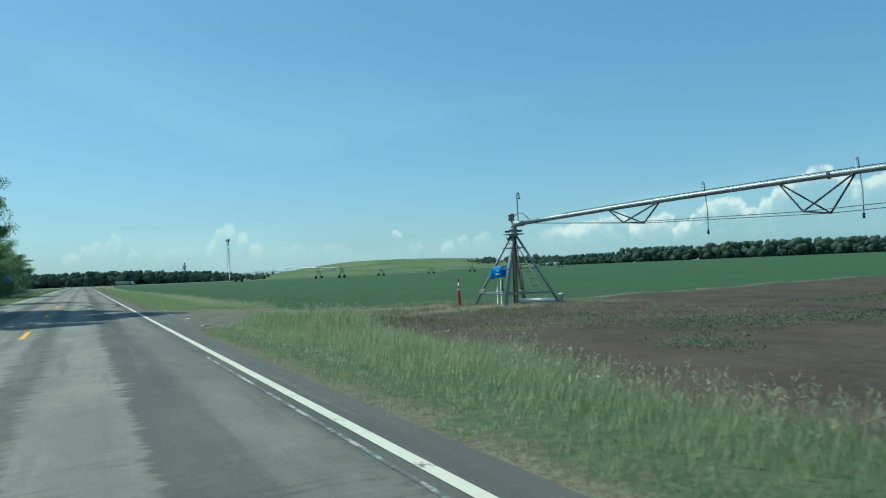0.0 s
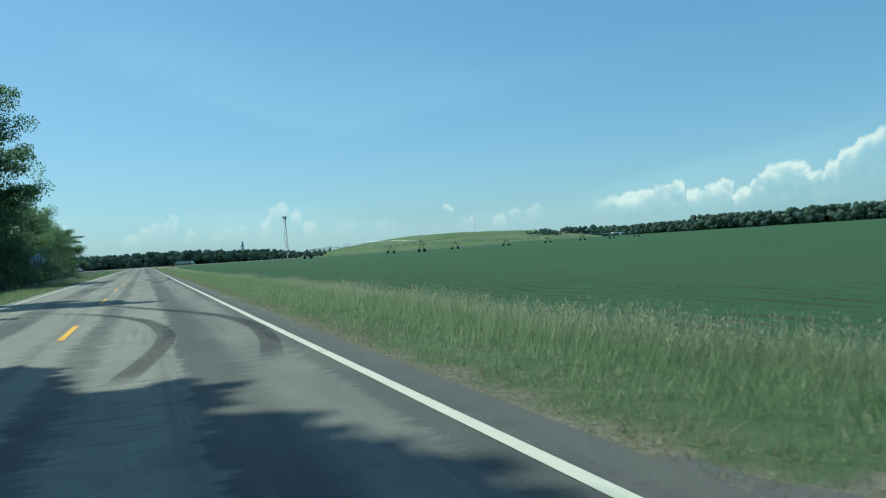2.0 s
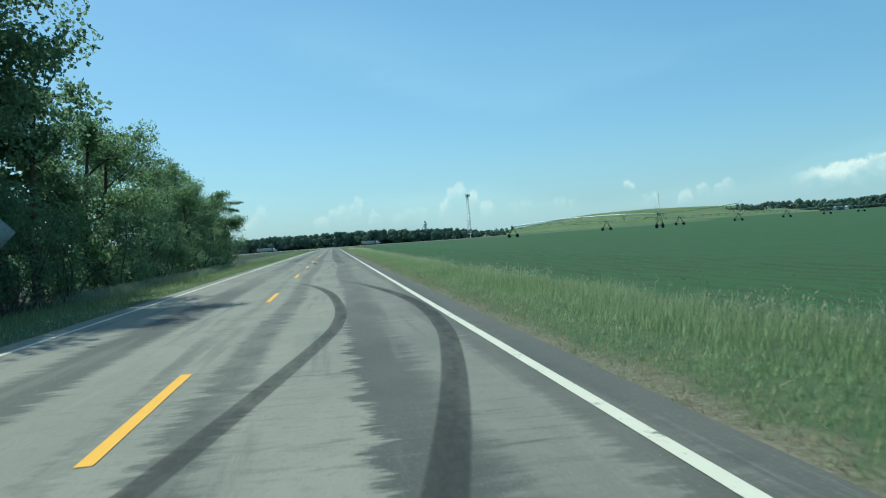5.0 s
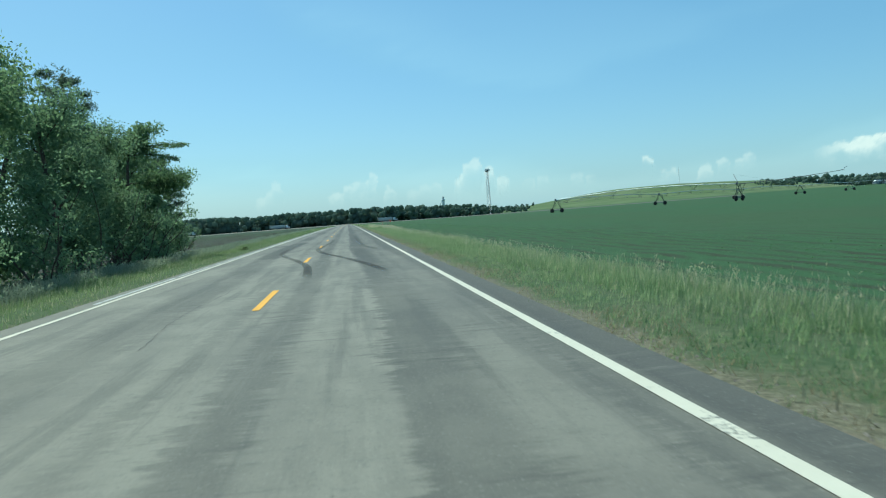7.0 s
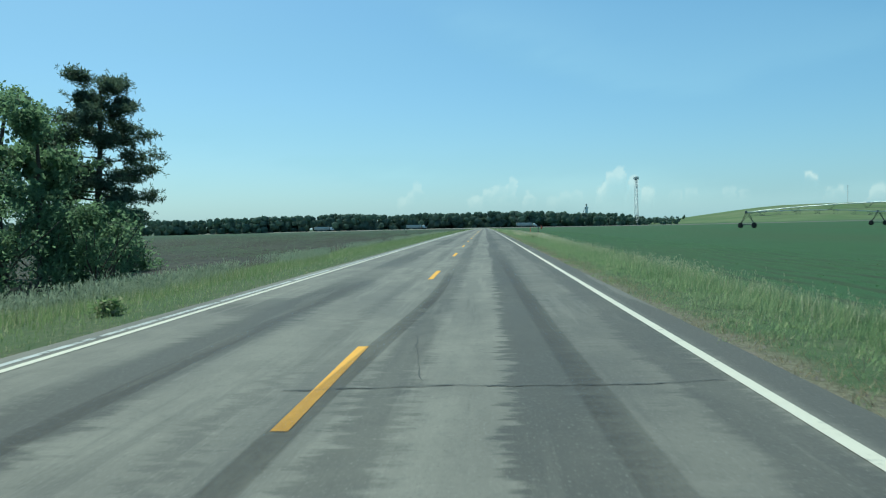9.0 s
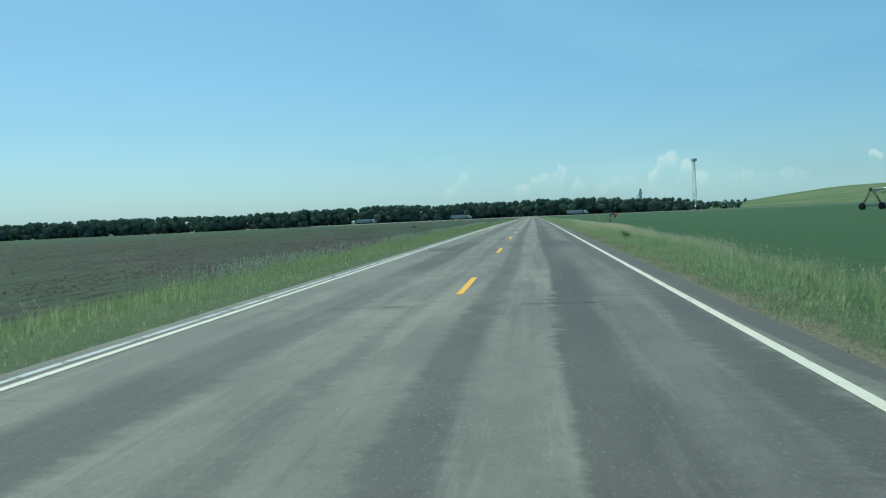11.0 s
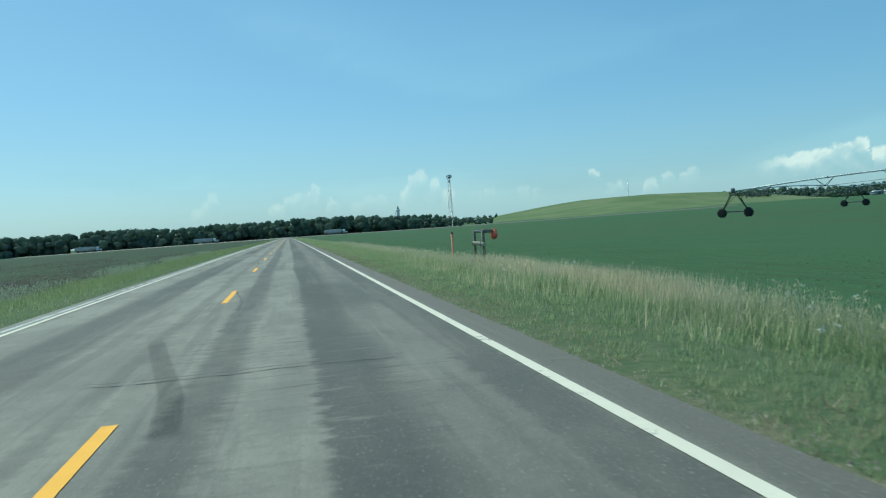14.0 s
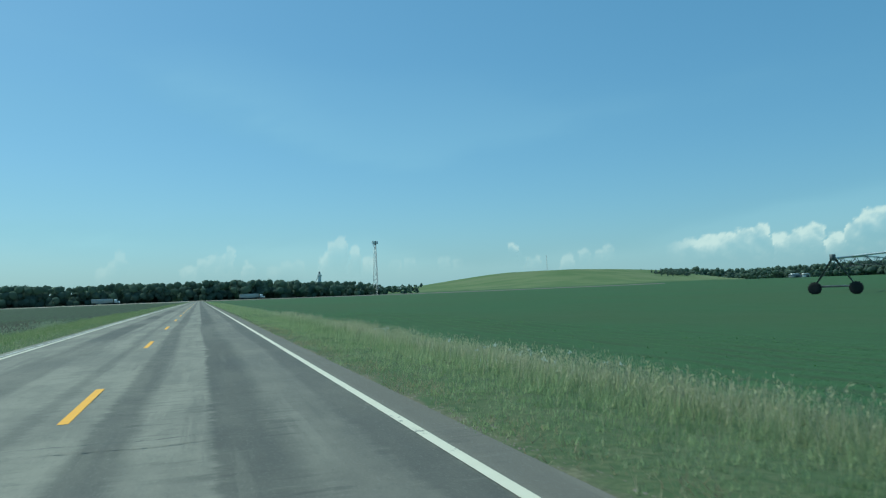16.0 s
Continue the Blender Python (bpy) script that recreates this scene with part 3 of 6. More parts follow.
def build_skid_marks():
    """Rubber left by a car that swung across both lanes."""
    k = Nodes("skid_rubber")
    k.done((0.035, 0.035, 0.036), 0.8)
    tr, mx = k.n.new("ShaderNodeBsdfTransparent"), k.n.new("ShaderNodeMixShader")
    patch = k.ramp(k.noise(0.8, 5, 0.65, k.coords((2.0, 0.5, 1))), 0.30, 0.70, 1.0, 0.70)
    grain = k.ramp(k.noise(14, 4, 0.7, k.coords((1.0, 0.4, 1))), 0.35, 0.65, 1.0, 0.8)
    k.l.new(k.math("MULTIPLY", k.attr("rubber"), k.math("MULTIPLY", patch, grain)), mx.inputs[0])
    k.l.new(tr.outputs[0], mx.inputs[1]), k.l.new(k.bsdf.outputs[0], mx.inputs[2])
    k.l.new(mx.outputs[0], k.out.inputs["Surface"])
    road = bpy.data.objects["road"]
    n, cols = 90, np.array([-1.0, -0.80, 0.0, 0.80, 1.0])

    def skid(bends, w, dark_a, dark_b):
        """One tyre's mark: its bends, its half width, and how dark it is at its two ends."""
        p = np.array(bends)
        t = np.linspace(0, len(p) - 1, n)
        q = np.stack([np.interp(t, np.arange(len(p)), p[:, i]) for i in (0, 1)], 1)
        for _ in range(14):
            q[1:-1] = (q[:-2] + q[1:-1] * 2 + q[2:]) / 4
        d = np.gradient(q, axis=0)
        side = np.stack([-d[:, 1], d[:, 0]], 1) / np.linalg.norm(d, axis=1)[:, None]
        v = np.full((n, 5, 3), 0.003)
        v[:, :, :2] = q[:, None, :] + side[:, None, :] * (cols * w * 1.25)[None, :, None]
        u = np.linspace(0, 1, n)
        fade = (dark_a + (dark_b - dark_a) * u) * smooth(u, 0, 0.07) * smooth(1 - u, 0, 0.22)
        shade = fade[:, None] * np.array([0.0, 0.85, 1.0, 0.85, 0.0])[None, :]
        i = (np.arange(n - 1)[:, None] * 5 + np.arange(4)[None, :]).ravel()
        me = mesh_from("skid_mark", v.reshape(-1, 3), np.stack([i, i + 5, i + 6, i + 1], 1), k.mat)
        me.attributes.new("rubber", "FLOAT", "POINT").data.foreach_set("value", shade.ravel().astype(np.float32))
        part("skid_mark", me, None, road, "curved black rubber skid mark")

    skid([(0.95, 37.9), (1.28, 39.8), (1.51, 41.5), (1.59, 43.0), (1.50, 44.7), (1.28, 46.5), (0.80, 48.3), (0.0, 50.4), (-2.4, 54.8)], 0.12, 0.50, 0.72)
    skid([(2.55, 38.6), (2.86, 40.7), (3.0, 42.7), (2.92, 44.4), (2.74, 46.0), (2.24, 48.0), (1.32, 50.8), (0.4, 53.8), (-2.3, 59.6)], 0.12, 0.55, 0.72)
    skid([(-1.6, 71.4), (-0.88, 74.1), (-0.24, 77.1), (0.22, 78.5), (0.68, 81.0), (1.2, 84.2), (1.5, 86.4), (1.6, 89.0), (1.4, 94.1), (0.72, 98.8), (-0.6, 102.7)], 0.088, 0.55, 0.80)
    skid([(0.05, 71.8), (0.5, 73.5), (1.1, 75.7), (1.73, 78.1), (2.16, 80.2), (2.5, 82.2), (2.88, 85.0), (3.02, 88.4), (2.86, 92.0), (2.26, 97.0), (1.15, 102.4)], 0.100, 0.62, 0.80)
    skid([(2.25, 122.0), (1.87, 125.6), (1.66, 127.0), (1.28, 129.7), (0.97, 131.5), (0.48, 134.1), (0.08, 137.3), (-0.03, 139.8), (0.12, 144.0), (0.40, 149.0), (0.36, 156.0), (0.0, 170.0)], 0.094, 0.66, 0.30)
    skid([(0.45, 121.5), (0.28, 125.6), (0.12, 127.4), (-0.11, 129.0), (-0.38, 130.7), (-0.74, 132.5), (-1.12, 134.7), (-1.42, 137.1), (-1.5, 140.0), (-1.52, 147.0), (-1.4, 156.0)], 0.094, 0.66, 0.25)
    skid([(2.5, 135.4), (2.22, 137.4), (2.06, 139.7), (1.96, 144.8), (1.9, 151.3), (1.75, 167.0)], 0.11, 0.40, 0.15)
    skid([(0.43, 216.8), (0.28, 218.2), (-0.07, 219.9), (-0.6, 222.6)], 0.085, 0.40, 0.22)
    # sealed joints across the lanes
    kk = Nodes("joint_seal")
    kk.done(kk.mix(kk.noise(8, 4), (0.05, 0.05, 0.05), (0.10, 0.10, 0.095)), 0.8)
    rng = np.random.default_rng(5)
    reach = {149.0: (-1.95, 0.15), 232.6: (0.4, 3.6), 237.7: (2.7, 3.62), 249.4: (-1.3, 1.5)}
    for y in (24.2, 61.0, 98.4, 127.9, 135.3, 142.3, 149.0, 158.2, 164.5, 168.0, 176.3, 188.0, 196.6, 202.4, 208.0, 219.0, 232.6, 237.7, 249.4, 262.0, 281.0):
        n = 40
        xa = rng.uniform(-3.3, 0.3)
        xb = min(3.6, xa + rng.uniform(2.4, 6.5))
        xa, xb = reach.get(y, (xa, xb))
        xs = np.linspace(xa, xb, n)
        c = y + 0.18 * np.cumsum(rng.normal(0, 0.12, n)) + 0.03 * xs
        wd = 0.004 + 0.016 * rng.random(n) ** 2
        v = np.zeros((2 * n, 3))
        v[0::2] = np.stack([xs, c + wd, np.full(n, 0.003)], 1)
        v[1::2] = np.stack([xs, c - wd, np.full(n, 0.003)], 1)
        i = np.arange(n - 1) * 2
        part("crack_seal", mesh_from("crack_seal", v, np.stack([i + 1, i + 3, i + 2, i], 1), kk.mat), None, road, "dark crack running across the lanes")
    # fine cracks that wander along the lanes
    for x0, ya, yb, drift, wide in ((0.02, 240.6, 247.6, -0.28, 2.2), *((*c, 0.0, 1.0) for c in ((0.24, 225.0, 229.0), (0.0, 75.0, 79.0), (0.2, 134.6, 137.0), (-0.9, 114.0, 121.5), (-2.0, 192.5, 199.5), (0.7, 142.6, 145.0), (0.3, 196.0, 200.5)))):
        n = int((yb - ya) * 6)
        ys = np.linspace(ya, yb, n)
        c = x0 + drift * ((ys - ya) / (yb - ya)) ** 2 + (0.25 * np.cumsum(rng.normal(0, 0.06, n)) + 0.08 * np.sin(ys * 0.9)) / wide
        wd = wide * (0.002 + 0.007 * rng.random(n) ** 2)
        v = np.zeros((2 * n, 3))
        v[0::2] = np.stack([c - wd, ys, np.full(n, 0.003)], 1)
        v[1::2] = np.stack([c + wd, ys, np.full(n, 0.003)], 1)
        i = np.arange(n - 1) * 2
        part("crack_seal", mesh_from("crack_seal", v, np.stack([i, i + 1, i + 3, i + 2], 1), kk.mat), None, road, "fine dark crack wandering along the lane")


build_skid_marks()


# ---- the irrigation pivot beside the track ----
def arc_pipe(a, b, rise, n=25):
    t = np.linspace(0, 1, n)[:, None]
    p = np.array(a) * (1 - t) + np.array(b) * t
    p[:, 2] += rise * 4 * (t * (1 - t))[:, 0]
    return p


def span_parts(owner, a, b, rise, trusses=8, depth=1.05, hoses=0, first=None, drop=1.5, top=0.10, rods=True, first_hose=7.5, pipe_mat=None):
    """The water pipe of one span with its trusses, rods, and drop hoses."""
    a, b = np.array(a, float), np.array(b, float)
    p = arc_pipe(a, b, rise)
    L = np.linalg.norm((b - a)[:2])
    u = (b - a) / L
    u[2] = 0
    side = np.array([-u[1], u[0], 0])

    def at(s):
        t = s / L
        q = a * (1 - t) + b * t
        q[2] += rise * 4 * t * (1 - t)
        return q

    part("span_pipe", Solid().tube(p, top, 12), pipe_mat or M_GALV, owner, "galvanised steel water pipe", True)
    if first:
        part("power_cable", Solid().tube([q + np.array([0, 0, top + 0.025]) for q in np.array(p)[1:]], 0.012, 5), M_HOSE, owner, "thin black cable along the pipe")
    centres = first or [L * (i + 0.5) / trusses for i in range(trusses)]
    lows = []
    for i, s in enumerate(centres):
        tr = Solid()
        half = 1.05
        dp = depth * (0.62 if first and i == 0 else 1.0)
        k0, k1 = at(s - half), at(s + half)
        low = at(s) - np.array([0, 0, dp])
        spread = 0.6 if first and i == 0 else 0.95 if first else 0.5
        ends = [low - side * spread, low + side * spread]
        for e in ends:
            tr.tube([k0 + (e - k0) * 0.05, e], 0.024, 6), tr.tube([k1 + (e - k1) * 0.05, e], 0.030, 6)
        tr.tube(ends, 0.026, 6)
        lows.append(ends)
        part("truss", tr, M_DARKSTEEL, owner)
        if i:
            part("flange", Solid().tube([at(s + 0.35) - u * 0.04, at(s + 0.35) + u * 0.04], top * 1.4, 12), M_GALV, owner)
    if rods:
        for sd in (0, 1):
            chain = [a] + [pair[sd] for pair in lows] + [b]
            part("truss_rod", Solid().tube(chain, 0.012, 5), M_DARKSTEEL, owner)
    for i in range(hoses):
        s = first_hose + 4.45 * i
        if s > L - 1:
            break
        q = at(s)
        hook = [q + np.array([0, 0, top]), q + np.array([0, 0, 0.32]), q + side * 0.06 + np.array([0, 0, 0.40]), q + side * 0.16 + np.array([0, 0, 0.36]), q + side * 0.2 + np.array([0, 0, 0.1])]
        part("gooseneck", Solid().tube(hook, 0.018, 6), M_GALV, owner)
        end = q + side * 0.2 + u * 0.05
        hose = part("drop_hose", Solid().tube([hook[-1], (hook[-1] + end) / 2 + u * 0.03 - np.array([0, 0, drop / 2]), end - np.array([0, 0, drop])], 0.013, 6), M_HOSE, owner)
        part("nozzle", Solid().lathe([(0.012, 0.16), (0.03, 0.14), (0.035, 0.02), (0.015, 0)], end - np.array([0, 0, drop + 0.14]), 8), M_HOSE, hose)


def drive_tower(owner, x, y, ux, uy, top_z, ground_z, scale=1.0):
    """An A-frame on two wheels, set across the pipe's direction."""
    g = np.array([-uy, ux, 0.0])
    base = np.array([x, y, ground_z])
    half = 1.7 * scale
    fr = Solid()
    top = np.array([x, y, top_z])
    u = np.array([ux, uy, 0.0])
    for sgn in (-1, 1):
        foot = base + g * half * sgn + np.array([0, 0, 0.75])
        for o in (-0.28, 0.28):
            fr.tube([top + u * o + g * sgn * 0.12, foot + u * o * 0.3], 0.055, 6)
        fr.tube([top + u * 1.4 - np.array([0, 0, 0.05]), base + g * half * sgn * 0.75 + np.array([0, 0, 1.3])], 0.03, 6)
    part("tower_frame", fr, M_DARKSTEEL, owner, "dark steel A-frame of a drive tower")
    part("base_beam", Solid().tube([base - g * half + np.array([0, 0, 0.72]), base + g * half + np.array([0, 0, 0.72])], 0.09, 8), M_DARKSTEEL, owner)
    part("tower_box", Solid().box((-0.2, -0.18, -0.3), (0.2, 0.18, 0.3), 0.03, Matrix.Translation(top + u * -0.35 + np.array([0, 0, 0.1]))), M_DARKSTEEL, owner)
    tilt = Matrix.Rotation(math.atan2(uy, ux), 4, "Z") @ Matrix.Rotation(radians(90), 4, "Y")
    for sgn in (-1, 1):
        c = base + g * half * sgn + np.array([0, 0, 0.56])
        prof = [(0.30, -0.19), (0.48, -0.19), (0.56, -0.13), (0.58, 0.0), (0.56, 0.13), (0.48, 0.19), (0.30, 0.19)]
        lugs = Solid().lathe(prof, c, 20, tilt)
        for j in range(14):
            m = Matrix.Translation(c) @ tilt @ Matrix.Rotation(j * 2 * math.pi / 14, 4, "Z")
            lugs.box((0.54, -0.035, -0.18), (0.61, 0.035, 0.18), 0, m)
        wheel = part("wheel", lugs, M_RUBBER, owner, "black lugged tyre")
        part("rim", Solid().lathe([(0.06, -0.1), (0.34, -0.16), (0.34, 0.16), (0.06, 0.1)], c, 14, tilt), M_GALV, wheel)


PIVOT = np.array([16.5, 24.55])


def build_pivot():
    gz = float(land(*PIVOT)) - 0.02
    px, py = PIVOT
    t = thing("irrigation_pivot", "galvanised centre pivot tower with a long truss pipe", "irrigation pivot", 0, 0, 0)
    apex = np.array([px, py, 2.50])
    corners = [(px - 1.15, py + 1.3), (px - 1.18, py - 1.1), (px + 1.2, py - 1.25), (px + 1.2, py + 1.25)]
    feet = [np.array([x, y, gz]) for x, y in corners]

    def leg_at(i, z):
        f = (z - gz) / (apex[2] - gz)
        q = feet[i] * (1 - f) + (apex + (feet[i] - apex) * np.array([0.07, 0.07, 0])) * f
        return q

    for i in range(4):
        d = (feet[i] - apex)[:2]
        d = d / np.linalg.norm(d)
        n = np.array([-d[1], d[0], 0]) * 0.05
        m = np.array([d[0], d[1], 0]) * 0.05
        leg = Solid()
        a, b = leg_at(i, gz - 0.03), leg_at(i, 2.50)
        # an angle iron: two thin plates at a right angle
        for w in (n - m, -n - m):
            w3 = w / np.linalg.norm(w) * 0.115
            th = np.cross(w3, [0, 0, 1])
            th = th / np.linalg.norm(th) * 0.006
            leg.add([a, a + w3, a + w3 + th, a + th, b, b + w3, b + w3 + th, b + th],
                    [(0, 1, 5, 4), (1, 2, 6, 5), (2, 3, 7, 6), (3, 0, 4, 7), (0, 3, 2, 1), (4, 5, 6, 7)])
        part("leg", leg, M_LEG, t, "dull galvanised angle-iron leg")
        part("foot_plate", Solid().box((feet[i][0] - 0.14, feet[i][1] - 0.14, gz - 0.03), (feet[i][0] + 0.14, feet[i][1] + 0.14, gz + 0.015), 0.006), M_GALV, t)
    for z, w in ((gz + 0.42, 0.035), (1.15, 0.03), (1.95, 0.025)):
        for i in range(4):
            if z > 1.1 and i == 1 and z < 1.2:
                continue
            part("brace", Solid().tube([leg_at(i, z), leg_at((i + 1) % 4, z)], w, 6), M_LEG, t)
    # ladder up the side away from the road
    lad = Solid()
    l0, l1 = leg_at(2, gz + 0.1) + np.array([-0.3, 0.3, 0]), leg_at(2, 2.4) + np.array([-0.18, 0.1, 0])
    off = np.array([-0.16, 0.42, 0])
    lad.tube([l0, l1], 0.018, 6), lad.tube([l0 + off, l1 + off * 0.7], 0.018, 6)
    for j in range(1, 9):
        f = j / 9
        lad.tube([l0 * (1 - f) + l1 * f, (l0 + off) * (1 - f) + (l1 + off * 0.7) * f], 0.012, 5)
    part("ladder", lad, M_DARKSTEEL, t, "narrow steel ladder")
    part("riser_pipe", Solid().tube([(px, py, gz - 0.1), (px, py, 2.5)], 0.09, 14), M_RUST, t, "rust-brown upright riser pipe", True)
    part("bearing", Solid().lathe([(0.13, 2.4), (0.16, 2.42), (0.20, 2.46), (0.20, 2.52), (0.15, 2.56), (0.15, 2.62), (0.17, 2.64), (0.17, 2.70), (0.12, 2.72)], (px, py, 0), 18), M_GALV, t, "", True)
    part("top_plate", Solid().box((px - 0.30, py - 0.30, 2.47), (px + 0.30, py + 0.30, 2.51), 0.02), M_DARKSTEEL, t)
    u = np.array([0.27, -0.963, 0.0])
    bend = [(px, py, 2.6)] + [tuple(np.array([px, py, 2.66]) + u * 0.24 * (1 - math.cos(a)) + np.array([0, 0, 0.22 * math.sin(a)])) for a in np.linspace(0.1, 1.45, 7)] + [tuple(np.array([px, py, 2.89]) + u * 0.55)]
    part("elbow", Solid().tube(bend, 0.11, 14), M_GALV, t, "bent galvanised elbow", True)
    part("collector_ring", Solid().lathe([(0.10, 3.02), (0.115, 3.04), (0.115, 3.22), (0.135, 3.24), (0.135, 3.28), (0.07, 3.32)], (px - 0.03, py + 0.05, 0), 14), M_GALV, t, "round grey slip-ring cover", True)
    part("collector_ring_bracket", Solid().tube([(px, py, 2.8), (px - 0.03, py + 0.05, 3.04)], 0.03, 8), M_DARKSTEEL, t)
    j = Solid().tube([(px + 0.12, py - 0.2, 2.9), (px + 0.11, py - 0.2, 3.85), (px + 0.10, py - 0.22, 4.02), (px + 0.1, py - 0.28, 4.10), (px + 0.1, py - 0.35, 4.07), (px + 0.1, py - 0.37, 3.94)], 0.022, 8)
    vent = part("vent_pipe", j, M_DARKSTEEL, t, "thin hooked vent pipe", True)
    part("spray_head", Solid().lathe([(0.015, 0.1), (0.04, 0.08), (0.045, 0.0)], (px + 0.1, py - 0.37, 3.84), 8), M_GALV, vent)
    part("cable", Solid().tube(arc_pipe((px, py - 0.05, 3.15), (px + 0.22, py - 0.8, 3.02), 0.2, 9), 0.014, 6), M_HOSE, t)
    part("clamp_arm", Solid().tube([tuple(np.array([px - 0.32, py + 0.1, 2.6])), (px + 0.34, py - 0.1, 2.62)], 0.04, 8), M_DARKSTEEL, t)
    # control box on its stand
    bx, by, bz = px - 0.62, py + 0.10, 0.76
    m = pose(bx, by, bz, 0, 0, 28)
    cab = part("control_box", Solid().box((-0.14, -0.20, 0.06), (0.16, 0.21, 0.50), 0.02, m), M_BLUE, t, "bright blue control box with a white mark")
    part("box_door", Solid().box((-0.165, -0.18, 0.09), (-0.143, 0.19, 0.47), 0.008, m), M_BLUE, cab)
    mark = Solid()
    tri = [Vector((-0.170, 0.09, 0.42)), Vector((-0.170, -0.09, 0.42)), Vector((-0.170, 0.0, 0.26)), Vector((-0.170, 0.037, 0.39)), Vector((-0.170, -0.037, 0.39)), Vector((-0.170, 0.0, 0.33))]
    mark.add([tuple(m @ q) for q in tri], [], [(0, 3, 2), (3, 5, 2), (5, 4, 2), (4, 1, 2)])
    mark.box((-0.171, -0.10, 0.17), (-0.168, 0.10, 0.21), 0, m)
    part("emblem", mark, M_WHITEPAINT, cab, "plain white triangular mark and bar")
    part("side_box", Solid().box((px - 0.80, py + 0.46, 0.76), (px - 0.64, py + 0.60, 1.12), 0.015), M_BLUE, t, "small pale blue switch box")
    for dx, dy in ((-0.1, -0.2), (-0.02, 0.22)):
        part("stand_post", Solid().tube([(bx + dx, by + dy, gz), (bx + dx, by + dy, bz + 0.02)], 0.022, 8), M_GALV, t)
    part("conduit", Solid().tube([(bx + 0.05, by - 0.1, bz), (bx + 0.02, by - 0.12, 0.3), (bx + 0.18, by - 0.2, 0.0), (bx + 0.15, by - 0.25, gz)], 0.02, 8), M_HOSE, t)
    part("conduit", Solid().tube([(bx + 0.05, by + 0.1, bz), (bx + 0.1, by + 0.14, 0.35), (px - 0.2, py + 0.1, 0.2)], 0.016, 8), M_HOSE, t)
    part("sign_plate", Solid().box((-0.02, -0.16, -0.11), (0.0, 0.16, 0.11), 0.004, pose(px - 1.02, py + 0.86, 0.28, 0, 25, 12)), M_WOOD, t, "small tan warning plate")
    part("prop", Solid().tube([(px - 1.0, py + 0.86, 0.3), (px - 1.2, py + 1.0, gz)], 0.025, 6), M_GALV, t)
    # supply line on the ground
    part("supply_pipe", Solid().tube([(px + 0.1, py - 0.1, gz + 0.12), (px + 0.5, py - 0.9, gz + 0.12), (px + 0.8, py - 1.45, gz + 0.12)], 0.075, 10), M_WHITEPAINT, t, "white supply pipe on the ground", True)
    part("pipe_stub", Solid().lathe([(0.085, gz - 0.02), (0.085, gz + 0.30), (0.1, gz + 0.30), (0.1, gz + 0.36), (0.03, gz + 0.37)], (px + 1.0, py - 1.6, 0), 12), M_WHITEPAINT, t, "short white capped pipe", True)
    start = np.array([px, py, 2.89]) + u * 0.5
    end = np.array([px, py, 3.05]) + u * 48
    span_parts(t, start, end, 0.62, first=[5.0, 10.9, 16.9, 22.9, 28.9, 34.9, 40.9], depth=0.98, hoses=9, drop=1.12, top=0.082)
    drive_tower(t, float(end[0]), float(end[1]), u[0], u[1], 3.3, float(land(end[0], end[1])))


build_pivot()


def build_swing_machine():
    """The long machine out in the crop: a line of towers, and a corner arm with its boom."""
    t = thing("irrigation_machine", "long dark irrigation machine on wheeled towers in the crop", "irrigation machine", 0, 0, 0)
    A = np.array([56.4, 294.8])
    d = np.array([40.0, 25.6])
    pts = [A + d * i for i in range(8)]
    u = d / np.linalg.norm(d)
    tops = [np.array([p[0], p[1], float(land(*p)) + 3.25]) for p in pts]
    for p, q in zip(tops[:-1], tops[1:]):
        span_parts(t, p, q, 0.5, trusses=7, depth=0.9, top=0.085, pipe_mat=M_PIPE)
    for p, q in zip(pts, tops):
        drive_tower(t, float(p[0]), float(p[1]), u[0], u[1], q[2], float(land(*p)))
    C = np.array([86.1, 256.4])
    v = (C - A) / np.linalg.norm(C - A)
    topC = np.array([C[0], C[1], float(land(*C)) + 3.7])
    span_parts(t, tops[0], topC, 1.0, trusses=7, depth=1.0, top=0.1, pipe_mat=M_PIPE)
    drive_tower(t, float(C[0]), float(C[1]), v[0], v[1], topC[2], float(land(*C)))
    tip = topC + np.array([v[0] * 21, v[1] * 21, 1.15])
    part("boom_pipe", Solid().tube(arc_pipe(topC, tip, -0.25, 14), [0.075] * 10 + [0.06] * 4, 8), M_DARKSTEEL, t, "slim overhanging boom pipe")
    part("end_gun", Solid().tube([tip, tip + np.array([0.1, 0, 0.35]), tip + np.array([v[0] * 0.5, v[1] * 0.5, 0.6])], 0.05, 8), M_GALV, t, "end spray gun")
    mast = topC - np.array([v[0] * 1.0, v[1] * 1.0, 0])
    part("mast", Solid().tube([topC, mast + np.array([0, 0, 2.1])], 0.06, 6), M_DARKSTEEL, t)
    part("stay_cable", Solid().tube([mast + np.array([0, 0, 2.1]), topC + (tip - topC) * 0.3 + np.array([0, 0, 0.1])], 0.006, 5), M_DARKSTEEL, t)


build_swing_machine()


